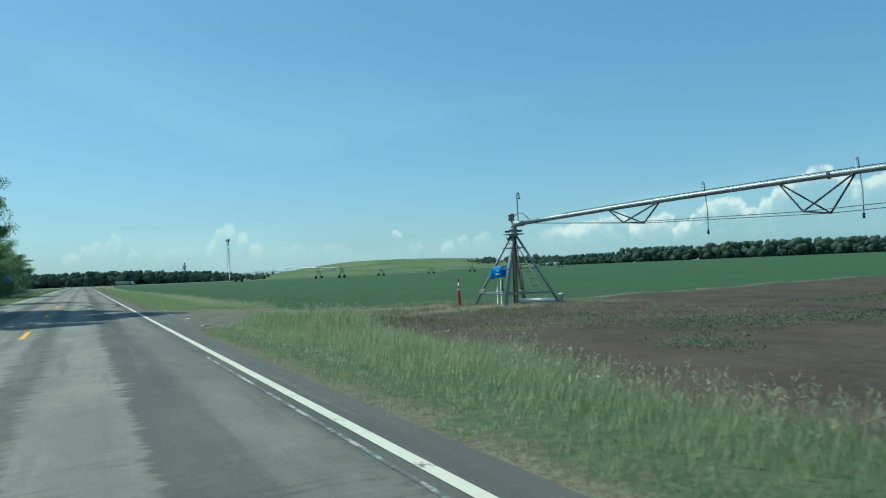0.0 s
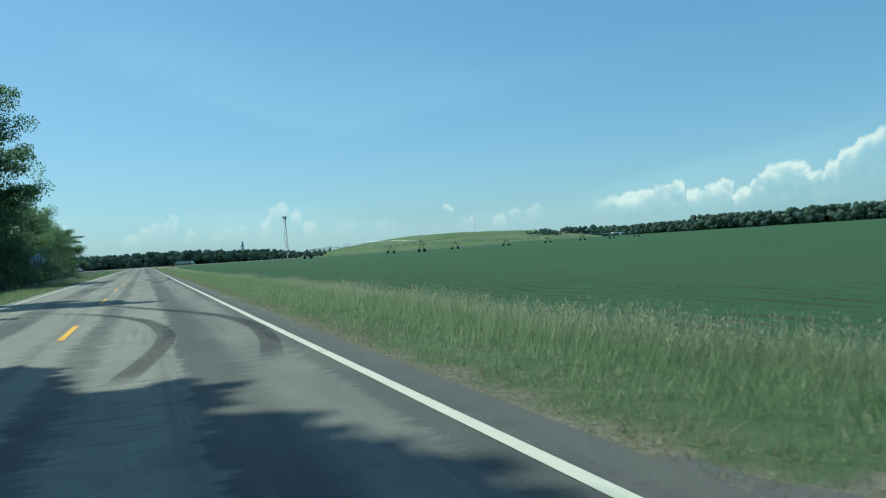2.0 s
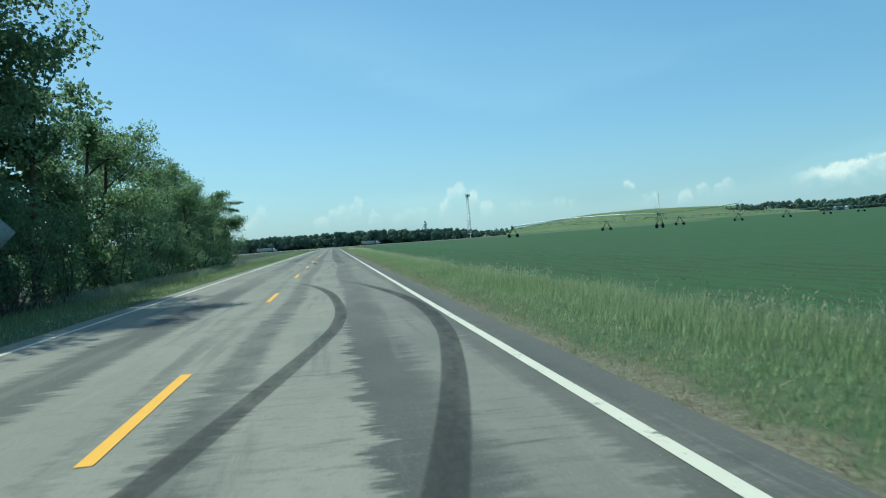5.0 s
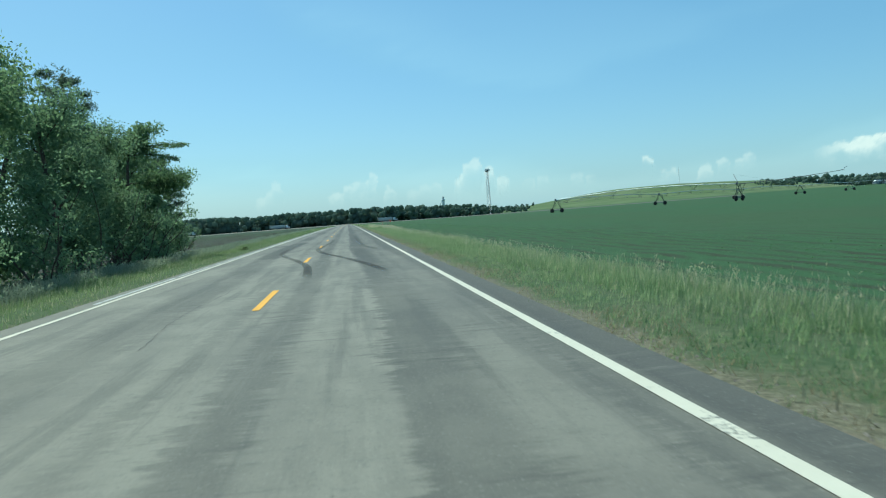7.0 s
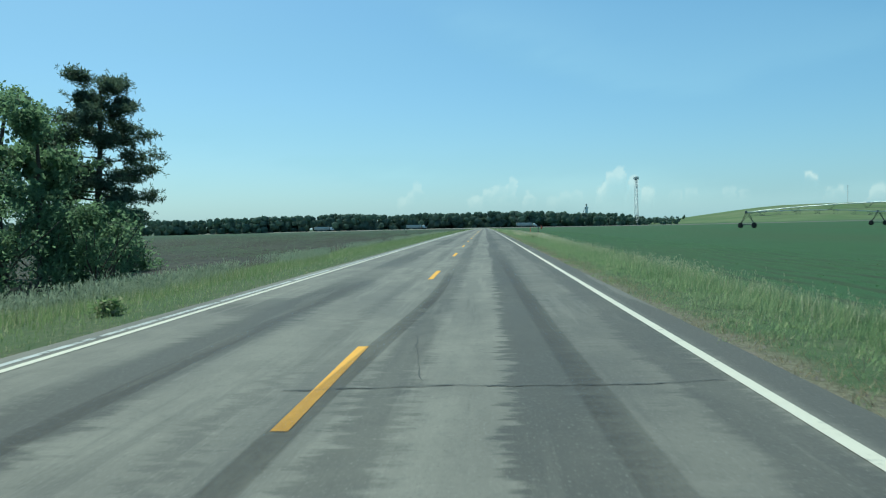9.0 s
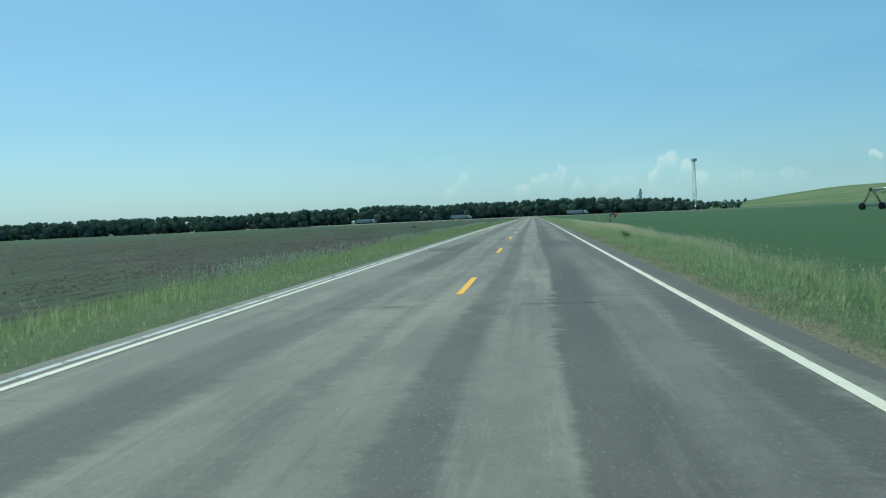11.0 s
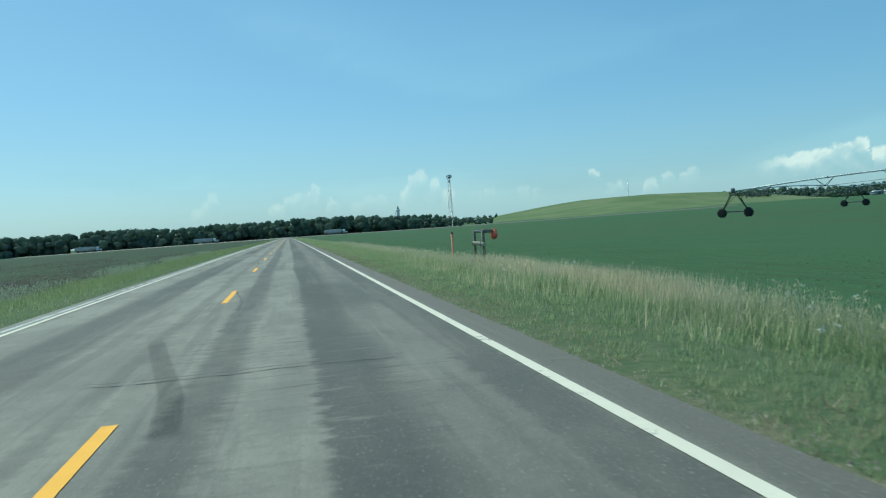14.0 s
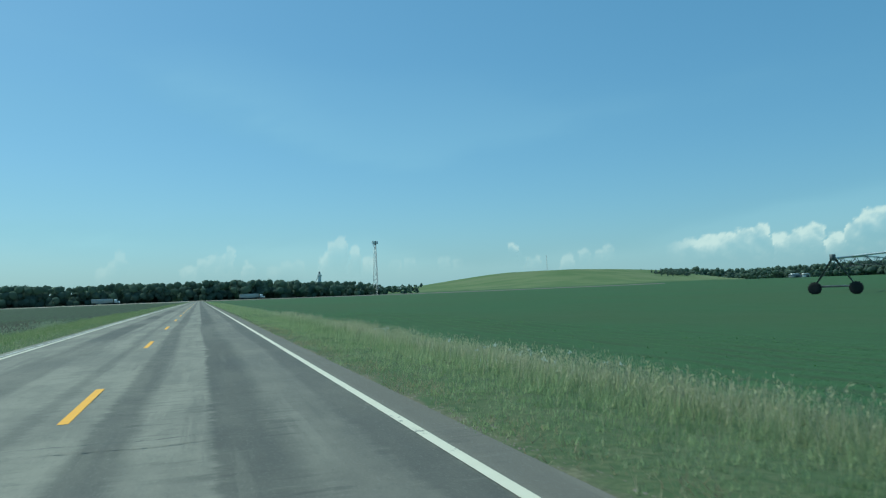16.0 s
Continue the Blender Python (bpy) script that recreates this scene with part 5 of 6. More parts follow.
def build_grass():
    rng = np.random.default_rng(11)
    # tufts of some blades, each tuft with its own height and lean
    tx, ty = scatter(rng, 80000, 3.62, 8.9, -6, 290)
    far_edge = verge_edge(ty) + 0.9 * (patchy(tx, ty, 1.1, 0.5, 0.23) - 0.5)
    thick = patchy(tx, ty, 2.3, 1.1, 1.7)
    keep = (~on_drive(tx, ty)) & (tx < far_edge) & (rng.random(len(tx)) < 0.10 + 0.90 * smooth(tx + 0.55 * (thick - 0.5), 3.72, 4.16))
    tx, ty = tx[keep], ty[keep]
    clump = patchy(tx, ty, 1.3, 0.4, 0.7) * 0.6 + patchy(tx, ty, 4.1, 2.3, 3.1) * 0.4
    mown = 1 - 0.55 * smooth(ty, 196, 214) * (1 - smooth(tx, 5.4, 6.6))
    th = 0.075 + 0.25 * smooth(tx, 4.0, 6.6) * (0.40 + 1.05 * clump) * mown * rng.uniform(0.55, 1.3, len(tx))
    m = 8
    x = np.repeat(tx, m) + rng.normal(0, 0.045, len(tx) * m)
    y = np.repeat(ty, m) + rng.normal(0, 0.045, len(tx) * m)
    h = np.repeat(th, m) * rng.uniform(0.55, 1.15, len(tx) * m)
    x2, y2 = scatter(rng, 36000, 3.9, 8.0, 290, 520)
    x, y, h = np.concatenate([x, x2]), np.concatenate([y, y2]), np.concatenate([h, rng.uniform(0.1, 0.38, len(x2))])
    v, f = blades(x, y, h, 0.0050 + 0.004 * smooth(y, 250, 320), rng, 0.26, False)
    ob = new("verge_grass", mesh_from("verge_grass", v, f, M_GRASS))
    tagged(ob, "tall green and straw-tipped grass along the road", "grass", kind="stuff")
    # seeded stems standing above the rest
    x, y = scatter(rng, 68000, 4.6, 8.7, -6, 300)
    p = patchy(x, y, 0.9, 0.33, 0.41)
    lush = 0.35 + 0.65 * np.maximum(smooth(y, 28, 38) * (1 - smooth(y, 56, 68)), np.maximum(smooth(y, 185, 215), 0.7 * (1 - smooth(y, 9, 16))))
    rim = verge_edge(y) + 0.25
    keep = (~on_drive(x, y)) & (x < rim) & (rng.random(len(x)) < lush) & (rng.random(len(x)) < 0.25 + 0.75 * smooth(p, 0.40, 0.75)) & (rng.random(len(x)) < smooth(x - rim, -2.6, -0.7))
    x, y = x[keep], y[keep]
    h = rng.uniform(0.26, 0.50, len(x))
    v, f = blades(x, y, h, 0.0026, rng, 0.12, False)
    tips = v.reshape(-1, 3, 3)[:, 2]
    m = 3
    base = np.repeat(tips, m, 0) - np.array([0, 0, 1.0]) * rng.uniform(0.0, 0.13, (len(tips) * m, 1)) + rng.normal(0, 0.006, (len(tips) * m, 3))
    v2, f2 = leaf_quads(base, 0.062, rng, droop=-2.0, narrow=0.22)
    ob = new("seeded_grass", mesh_from("seeded_grass", np.concatenate([v, v2]), [f[0], f2 + len(v)], M_STRAW))
    tagged(ob, "pale seed heads of brome grass above the verge", "grass", kind="stuff")
    # the cream-coloured fringe of ripe stalks where the verge meets the crop
    x, y = scatter(rng, 150000, 5.0, 8.9, 28, 275)
    ripe = np.maximum(0.45 * smooth(y, 28, 34) * (1 - smooth(y, 60, 72)), smooth(y, 182, 205)) + 0.12
    off = x - verge_edge(y) - 0.35 * (patchy(x, y, 0.9, 0.33, 0.41) - 0.5)
    keep = (~on_drive(x, y)) & (rng.random(len(x)) < ripe * smooth(0.85 - np.abs(off + 0.45), 0.0, 0.6))
    x, y = x[keep], y[keep]
    v, f = blades(x, y, rng.uniform(0.26, 0.50, len(x)), 0.0062, rng, 0.24, False)
    tagged(new("ripe_grass", mesh_from("ripe_grass", v, f, M_STRAW)), "cream-coloured fringe of ripe grass beside the crop", "grass", kind="stuff")
    # the verge across the road
    x, y = scatter(rng, 190000, -8.8, -3.46, 60, 330)
    x2, y2 = scatter(rng, 16000, -9.2, -3.9, 330, 520)
    x, y = np.concatenate([x, x2]), np.concatenate([y, y2])
    keep = (-x < 8.2 + 0.8 * (patchy(x, y, 1.1, 0.5, 0.3) - 0.5)) & (rng.random(len(x)) < 0.55 + 0.45 * smooth(-x, 3.55, 4.0))
    x, y = x[keep], y[keep]
    h = rng.uniform(0.05, 0.13, len(x)) + 0.27 * smooth(-x, 3.9, 6.6) * (0.5 + 0.9 * patchy(x, y, 1.2, 0.4, 0.6)) * rng.uniform(0.5, 1.15, len(x))
    v, f = blades(x, y, h, 0.006, rng, 0.2, False)
    ob = new("verge_grass", mesh_from("verge_grass", v, f, M_GRASS_L))
    tagged(ob, "green grass on the bank below the trees", "grass", kind="stuff")
    x, y = scatter(rng, 13000, -8.9, -7.0, 100, 300)
    x2, y2 = scatter(rng, 13000, -7.5, -6.2, 98, 172)
    x, y = np.concatenate([x, x2]), np.concatenate([y, y2])
    keep = rng.random(len(x)) < smooth(patchy(x, y, 0.8, 0.3, 0.37), 0.3, 0.75)
    x, y = x[keep], y[keep]
    v, f = blades(x, y, rng.uniform(0.28, 0.56, len(x)), 0.004, rng, 0.12, False)
    tips = np.repeat(v.reshape(-1, 3, 3)[:, 2], 4, 0) - np.array([0, 0, 1.0]) * rng.uniform(0, 0.14, (len(x) * 4, 1))
    v2, f2 = leaf_quads(tips, 0.085, rng, droop=-3.0, narrow=0.2)
    ob = new("seeded_grass", mesh_from("seeded_grass", np.concatenate([v, v2]), [f[0], f2 + len(v)], M_REED))
    tagged(ob, "pale seed heads of grass beside the tilled field", "grass", kind="stuff")


build_grass()


def build_dry_strip():
    rng = np.random.default_rng(21)
    # dead stalks and short tufts that fray the pavement's edge
    x, y = scatter(rng, 70000, 3.62, 4.7, -5, 275)
    ragged = patchy(x, y, 3.1, 0.8, 1.9) * 0.6 + patchy(x, y, 5.3, 2.9, 4.7) * 0.4
    keep = (~on_drive(x, y)) & (rng.random(len(x)) < smooth(ragged - 0.9 * np.abs(x - 3.98), 0.10, 0.55))
    x, y = x[keep], y[keep]
    v, f = blades(x, y, rng.uniform(0.03, 0.12, len(x)), 0.005, rng, 0.55, False)
    tagged(new("dry_thatch", mesh_from("dry_thatch", v, f, M_THATCH)), "dry straw and short tufts at the pavement edge", "grass", kind="stuff")
    x, y = scatter(rng, 36000, 4.9, 9.3, 218, 241)
    keep = rng.random(len(x)) < np.maximum(smooth(patchy(x, y, 0.5, 0.3, 0.22), 0.2, 0.7) * smooth(1.3 - np.abs(x - 7.9), 0, 0.9), 0.10 * smooth(patchy(x, y, 1.4, 0.7, 0.9), 0.45, 0.8))
    x, y = x[keep], y[keep]
    v, f = blades(x, y, rng.uniform(0.25, 0.5, len(x)), 0.0042, rng, 0.18, False)
    ob = new("dry_grass", mesh_from("dry_grass", v, f, leafy("dry_grass", (0.58, 0.46, 0.31), (0.74, 0.62, 0.44), 0.7)))
    tagged(ob, "pale dry grass at the crop edge", "grass", kind="stuff")


build_dry_strip()


def build_crop():
    """Bean plants in rows beside the verge; farther off the ground's own texture carries on."""
    rng = np.random.default_rng(12)
    pts = []
    for i in range(11):
        x = 7.78 + 0.76 * i
        ys = np.arange(26 if x < 16 else 25 + 0.14 * (x - 16), 300, 0.17)
        ys = ys + rng.uniform(-0.05, 0.05, len(ys))
        xs = x + 0.05 * np.sin(ys * 0.11) + rng.normal(0, 0.03, len(ys))
        ok = (rng.random(len(ys)) < 0.50 + 0.40 * smooth(xs, 9, 13)) & (ys > 31 - 5 * smooth(xs, 9, 13)) & (xs > verge_edge(ys) + 0.6)
        pts.append(np.stack([xs[ok], ys[ok]], 1))
    p = np.concatenate(pts)
    m = 4
    x, y = np.repeat(p[:, 0], m), np.repeat(p[:, 1], m)
    size = 0.05
    c = np.stack([x + rng.normal(0, 0.05, len(x)), y + rng.normal(0, 0.05, len(x)), land(x, y) + rng.uniform(0.004, 0.025, len(x))], 1)
    v, f = leaf_quads(c, size, rng, droop=0.0, narrow=0.8, flat=0.10)
    tagged(new("crop_rows", mesh_from("crop_rows", v, f, M_CROP)), "low green bean plants in long rows", "crop", kind="stuff")


build_crop()


def build_weeds():
    rng = np.random.default_rng(13)
    x, y = scatter(rng, 5200, 8.5, 60, -12, 26)
    p = patchy(x, y, 0.33, 0.27, 0.52)
    keep = (y < 23.5 + 0.14 * (x - 16)) & (rng.random(len(x)) < smooth(p, 0.55, 0.8)) & (x > 11)
    x, y = x[keep], y[keep]
    x2, y2 = scatter(rng, 5200, 10.5, 34, 3, 17)
    keep = rng.random(len(x2)) < smooth(patchy(x2, y2, 0.45, 0.5, 0.8), 0.42, 0.66)
    x, y = np.concatenate([x[::2], x2[keep]]), np.concatenate([y[::2], y2[keep]])
    m = 12
    X, Y = np.repeat(x, m) + rng.normal(0, 0.16, len(x) * m), np.repeat(y, m) + rng.normal(0, 0.16, len(x) * m)
    c = np.stack([X, Y, land(X, Y) + rng.uniform(0.0, 0.08, len(X))], 1)
    v, f = leaf_quads(c, 0.065, rng, droop=-0.3, narrow=0.5, flat=0.6)
    tagged(new("weeds", mesh_from("weeds", v, f, M_WEED)), "grey-green weeds in patches on bare soil", "weeds", kind="stuff")
    # broad-leaved weeds that stand out of the verge grass
    for x, y, h, r in ((-4.3, 147.4, 0.24, 0.19), (5.5, 202.4, 0.26, 0.2)):
        t = thing("weed_clump", "bushy broad-leaved weed in the verge grass", "weed", x, y, float(land(x, y)), 0, "weeds in the verges")
        for i in range(5):
            a = i * 1.26 + rng.uniform(-0.3, 0.3)
            q, rr = limb(rng, (0, 0, -0.02), (0.5 * math.cos(a), 0.5 * math.sin(a), 1.0), h * rng.uniform(0.8, 1.05), 0.008, 5, 0.12)
            part("stem", Solid().tube(q, rr, 5), M_WEED, t)
        n = 420
        c = np.stack([rng.normal(0, r * 0.5, n), rng.normal(0, r * 0.5, n), h * rng.uniform(0.12, 1.0, n)], 1)
        v, f = leaf_quads(c, 0.075, rng, droop=0.1, narrow=0.55)
        part("foliage", mesh_from("foliage", v, f, M_GRASS_L), None, t)
    x, y = scatter(rng, 420, 5.2, 8.2, 196, 275)
    keep = (rng.random(len(x)) < smooth(patchy(x, y, 0.9, 0.5, 0.7), 0.45, 0.8)) & (x < verge_edge(y))
    x, y = x[keep], y[keep]
    m = 7
    c = np.stack([np.repeat(x, m), np.repeat(y, m), np.repeat(land(x, y) + rng.uniform(0.28, 0.46, len(x)), m)], 1) + rng.normal(0, 0.012, (len(x) * m, 3))
    v, f = leaf_quads(c, 0.032, rng, droop=-0.6, narrow=0.8)
    stalk_v, stalk_f = blades(x, y, np.full(len(x), 0.40), 0.003, rng, 0.04, False)
    tagged(new("wild_flowers", mesh_from("wild_flowers", np.concatenate([v, stalk_v]), [f, stalk_f[0] + len(v)], leafy("white_petals", (0.46, 0.50, 0.42), (0.72, 0.73, 0.68), 0.4))), "small white wild flowers scattered in the verge", "flowers", kind="stuff")
    # dry stalks and tufts round the pivot and along the track
    x, y = scatter(rng, 15000, 6.0, 20, 14, 30)
    keep = rng.random(len(x)) < 0.16 + 0.8 * smooth(patchy(x, y, 0.7, 0.6, 0.9), 0.55, 0.85) * (1 - smooth(np.hypot(x - 14, y - 22), 5, 9))
    x, y = x[keep], y[keep]
    m = 6
    X, Y = np.repeat(x, m) + rng.normal(0, 0.06, len(x) * m), np.repeat(y, m) + rng.normal(0, 0.06, len(x) * m)
    v, f = blades(X, Y, rng.uniform(0.04, 0.16, len(X)), 0.003, rng, 0.3, False)
    tagged(new("dry_tufts", mesh_from("dry_tufts", v, f, leafy("straw_tufts", (0.34, 0.30, 0.17), (0.54, 0.47, 0.29), 0.5))), "dry tufts of grass on the sandy track", "grass", kind="stuff")
    # green and dry tufts on the bare ground between the grass and the pivot
    x, y = scatter(rng, 2600, 6.2, 15.5, 17.5, 26.0)
    keep = (~on_drive(x, y)) & (rng.random(len(x)) < 0.12 + 0.88 * smooth(patchy(x, y, 1.1, 0.9, 1.3), 0.42, 0.72))
    x, y = x[keep], y[keep]
    m = 9
    h = np.repeat(rng.uniform(0.07, 0.26, len(x)), m)
    X, Y = np.repeat(x, m) + rng.normal(0, 0.07, len(h)), np.repeat(y, m) + rng.normal(0, 0.07, len(h))
    v, f = blades(X, Y, h * rng.uniform(0.5, 1.1, len(h)), 0.006, rng, 0.32, False)
    tagged(new("track_weeds", mesh_from("track_weeds", v, f, leafy("track_weeds", (0.090, 0.130, 0.060), (0.210, 0.240, 0.125), 0.5, (0.42, 0.36, 0.22), 0.72))), "low green and dry weeds on bare ground by the pivot", "weeds", kind="stuff")
    # clods and seedlings on the tilled side
    x, y = scatter(rng, 42000, -48, -8.6, 130, 330)
    keep = rng.random(len(x)) < smooth(patchy(x, y * 0.3, 0.8, 0.4, 0.5), 0.3, 0.8) * (1 - smooth(-x, 25, 50) * 0.6)
    x, y = x[keep], y[keep]
    x = np.round(x / 0.76) * 0.76 + rng.normal(0, 0.10, len(x))
    r = rng.uniform(0.035, 0.105, len(x))
    base = np.array([(1, 0, 0), (-0.5, 0.87, 0), (-0.5, -0.87, 0), (0.1, 0.1, 0.8)])
    jit = rng.uniform(0.6, 1.4, (len(x), 4, 3))
    v = np.stack([x, y, land(x, y) - 0.01], 1)[:, None, :] + base[None] * jit * r[:, None, None]
    i = np.arange(len(x)) * 4
    f = np.concatenate([np.stack([i, i + 1, i + 3], 1), np.stack([i + 1, i + 2, i + 3], 1), np.stack([i + 2, i, i + 3], 1)])
    tagged(new("soil_clods", mesh_from("soil_clods", v.reshape(-1, 3), f, plain("clods", (0.035, 0.031, 0.025), (0.065, 0.058, 0.046), 0.95, 0, 2))), "dark clods of tilled soil in rows", "soil", kind="stuff")
    x, y = scatter(rng, 20000, -60, -9.0, 120, 330)
    x = np.round(x / 0.76) * 0.76 + rng.normal(0, 0.05, len(x))
    c = np.stack([x, y, land(x, y) + 0.03], 1)
    v, f = leaf_quads(c, 0.09, rng, droop=-0.8, narrow=0.4)
    tagged(new("seedlings", mesh_from("seedlings", v, f, M_LEAF)), "sparse green seedlings on tilled soil", "crop", kind="stuff")
    # gravel on the shoulders and the drive
    x, y = scatter(rng, 11000, 3.66, 3.92, -4, 300)
    x2, y2 = scatter(rng, 14000, 3.75, 9.0, 15.5, 32)
    keep = on_drive(x2, y2) & (x2 > 4.2)
    x, y = np.concatenate([x, x2[keep]]), np.concatenate([y, y2[keep]])
    r = rng.uniform(0.006, 0.022, len(x))
    v = np.stack([x, y, land(x, y) - 0.003], 1)[:, None, :] + base[None] * rng.uniform(0.6, 1.4, (len(x), 4, 3)) * r[:, None, None]
    i = np.arange(len(x)) * 4
    f = np.concatenate([np.stack([i, i + 1, i + 3], 1), np.stack([i + 1, i + 2, i + 3], 1), np.stack([i + 2, i, i + 3], 1)])
    tagged(new("gravel", mesh_from("gravel", v.reshape(-1, 3), f, plain("gravel", (0.10, 0.088, 0.075), (0.24, 0.21, 0.18), 0.95, 0, 9))), "loose grey gravel along the pavement edge", "gravel", kind="stuff")


build_weeds()


# ---- small things by the road ----
def build_roadside():
    # diamond warning sign, its bare metal back towards us
    x, y = -6.1, 93.5
    g = float(land(x, y))
    t = thing("road_sign", "diamond road sign seen from its grey metal back", "road sign", x, y, g)
    post = Solid()
    post.box((-0.035, -0.02, -0.1), (0.035, -0.014, 2.6)), post.box((-0.035, -0.02, -0.1), (-0.029, 0.02, 2.6)), post.box((0.029, -0.02, -0.1), (0.035, 0.02, 2.6))
    part("post", post, M_DARKSTEEL, t, "steel channel post")
    part("panel", Solid().box((-0.43, 0.022, -0.43), (0.43, 0.026, 0.43), 0.0, pose(0, 0, 2.2, 0, 45, 0)), M_LEG, t, "grey diamond panel")
    for dx in (-0.13, 0.13):
        part("stiffener", Solid().box((dx * 1.7 - 0.035, 0.0, 1.92), (dx * 1.7 + 0.035, 0.021, 2.48), 0.006), M_DARKSTEEL, t)
    # red marker post near the pivot
    x, y = 14.76, 26.05
    t = thing("marker_post", "faded red plastic marker post with a striped top", "marker post", x, y, float(land(x, y)))
    part("sleeve", Solid().lathe([(0.10, -0.02), (0.10, 0.03), (0.085, 0.05), (0.06, 0.58), (0.05, 0.62), (0.025, 0.63)], (0, 0, 0), 14), M_RED, t, "red tapered sleeve", True)
    part("pole", Solid().tube([(0, 0, 0.6), (0, 0, 1.02)], 0.028, 10), M_WHITEPAINT, t, "white pole", True)
    for z in (0.74, 0.98):
        part("band", Solid().lathe([(0.029, z - 0.06), (0.034, z - 0.05), (0.034, z + 0.04), (0.029, z + 0.05)], (0, 0, 0), 12), M_RED, t, "red band")
    part("cap", Solid().lathe([(0.03, 1.0), (0.04, 1.02), (0.04, 1.06), (0.02, 1.09)], (0, 0, 0), 12), M_RED, t)
    # timber frame with an orange bag
    t = thing("timber_frame", "weathered timber and pipe frame standing in tall grass", "timber frame", 0, 0, 0)
    a, b = np.array([8.75, 241.3]), np.array([8.62, 239.45])
    ga, gb = float(land(*a)), float(land(*b))
    for q, gq in ((a, ga), (b, gb)):
        part("post", Solid().box((q[0] - 0.05, q[1] - 0.05, gq - 0.2), (q[0] + 0.05, q[1] + 0.05, 0.86), 0.010), M_WOOD, t, "square grey timber post")
    for q, ext in ((a, 0.75), (b, 0.55)):
        part("rail", Solid().box((-0.055, 0.0, -0.06), (0.055, ext, 0.06), 0.008, pose(q[0] + 0.02, q[1] - 0.02, 0.79, 0, 0, -62)), M_WOOD, t, "short top rail of grey timber")
    part("top_bar", Solid().tube([(a[0], a[1], 0.80), (b[0], b[1], 0.80)], 0.028, 8), M_GALV, t, "thin steel bar", True)
    part("cross_pipe", Solid().tube([(a[0] - 0.02, a[1] + 0.1, 0.32), (b[0] - 0.02, b[1] - 0.1, 0.31)], 0.075, 12), plain("tan_pipe", (0.44, 0.38, 0.29), (0.58, 0.51, 0.40), 0.8, 0.0, 5), t, "pale tan round cross pipe", True)
    for q in (a, b):
        part("clamp", Solid().tube([(q[0] - 0.11, q[1], 0.42), (q[0] - 0.13, q[1], 0.32), (q[0] - 0.11, q[1], 0.22)], 0.012, 6), M_DARKSTEEL, t)
    bag = thing("orange_bag", "bright orange cloth bag tied to the timber frame", "bag", 9.10, 239.62, 0.66)
    rng = np.random.default_rng(31)
    prof = [(0.03, 0.22), (0.07, 0.17), (0.13, 0.08), (0.17, -0.03), (0.155, -0.15), (0.08, -0.23), (0.02, -0.25)]
    sd = Solid().lathe([(r * 0.80, z * 0.72) for r, z in prof], (0, 0, 0), 18)
    sd.v[0] = sd.v[0] * (1 + rng.normal(0, 0.13, (len(sd.v[0]), 1)))
    part("body", sd, M_ORANGE, bag, "slack orange sack", True)
    for th in (0.4, 2.6):
        e = [(0, 0, 0.14), (0.06 * math.cos(th), 0.06 * math.sin(th), 0.21), (0.13 * math.cos(th), 0.13 * math.sin(th), 0.16), (0.16 * math.cos(th), 0.16 * math.sin(th), 0.0)]
        part("tie", Solid().tube(e, [0.012, 0.018, 0.016, 0.008], 6), M_ORANGE, bag, "loose orange tie")
    # marker stake beside it
    x, y = 7.62, 240.5
    g = float(land(x, y))
    t = thing("marker_stake", "thin rust-orange marker stake in the verge", "marker stake", x, y, g)
    part("stake", Solid().tube([(0, 0, -0.2), (0.01, 0, 1.12)], 0.036, 8), plain("orange_stake", (0.38, 0.10, 0.05), (0.50, 0.17, 0.09), 0.7, 0, 5), t)
    part("reflective_face", Solid().box((-0.04, -0.034, 0.1), (-0.037, -0.012, 1.08), 0), M_WHITEPAINT, t, "pale worn strip on the stake")
    part("cap", Solid().lathe([(0.04, 1.10), (0.045, 1.12), (0.03, 1.16)], (0.01, 0, 0), 8), M_RUBBER, t, "black cap")
    # thin post on the other side
    x, y = -8.0, 222.5
    t = thing("delineator_post", "thin dark post at the edge of the tilled field", "post", x, y, float(land(x, y)))
    part("shaft", Solid().tube([(0, 0, -0.1), (0, 0, 1.0)], 0.035, 8), M_DARKSTEEL, t)
    part("head", Solid().lathe([(0.04, 0.82), (0.05, 0.84), (0.05, 0.98), (0.03, 1.0)], (0, 0, 0), 8), M_RUBBER, t)


build_roadside()


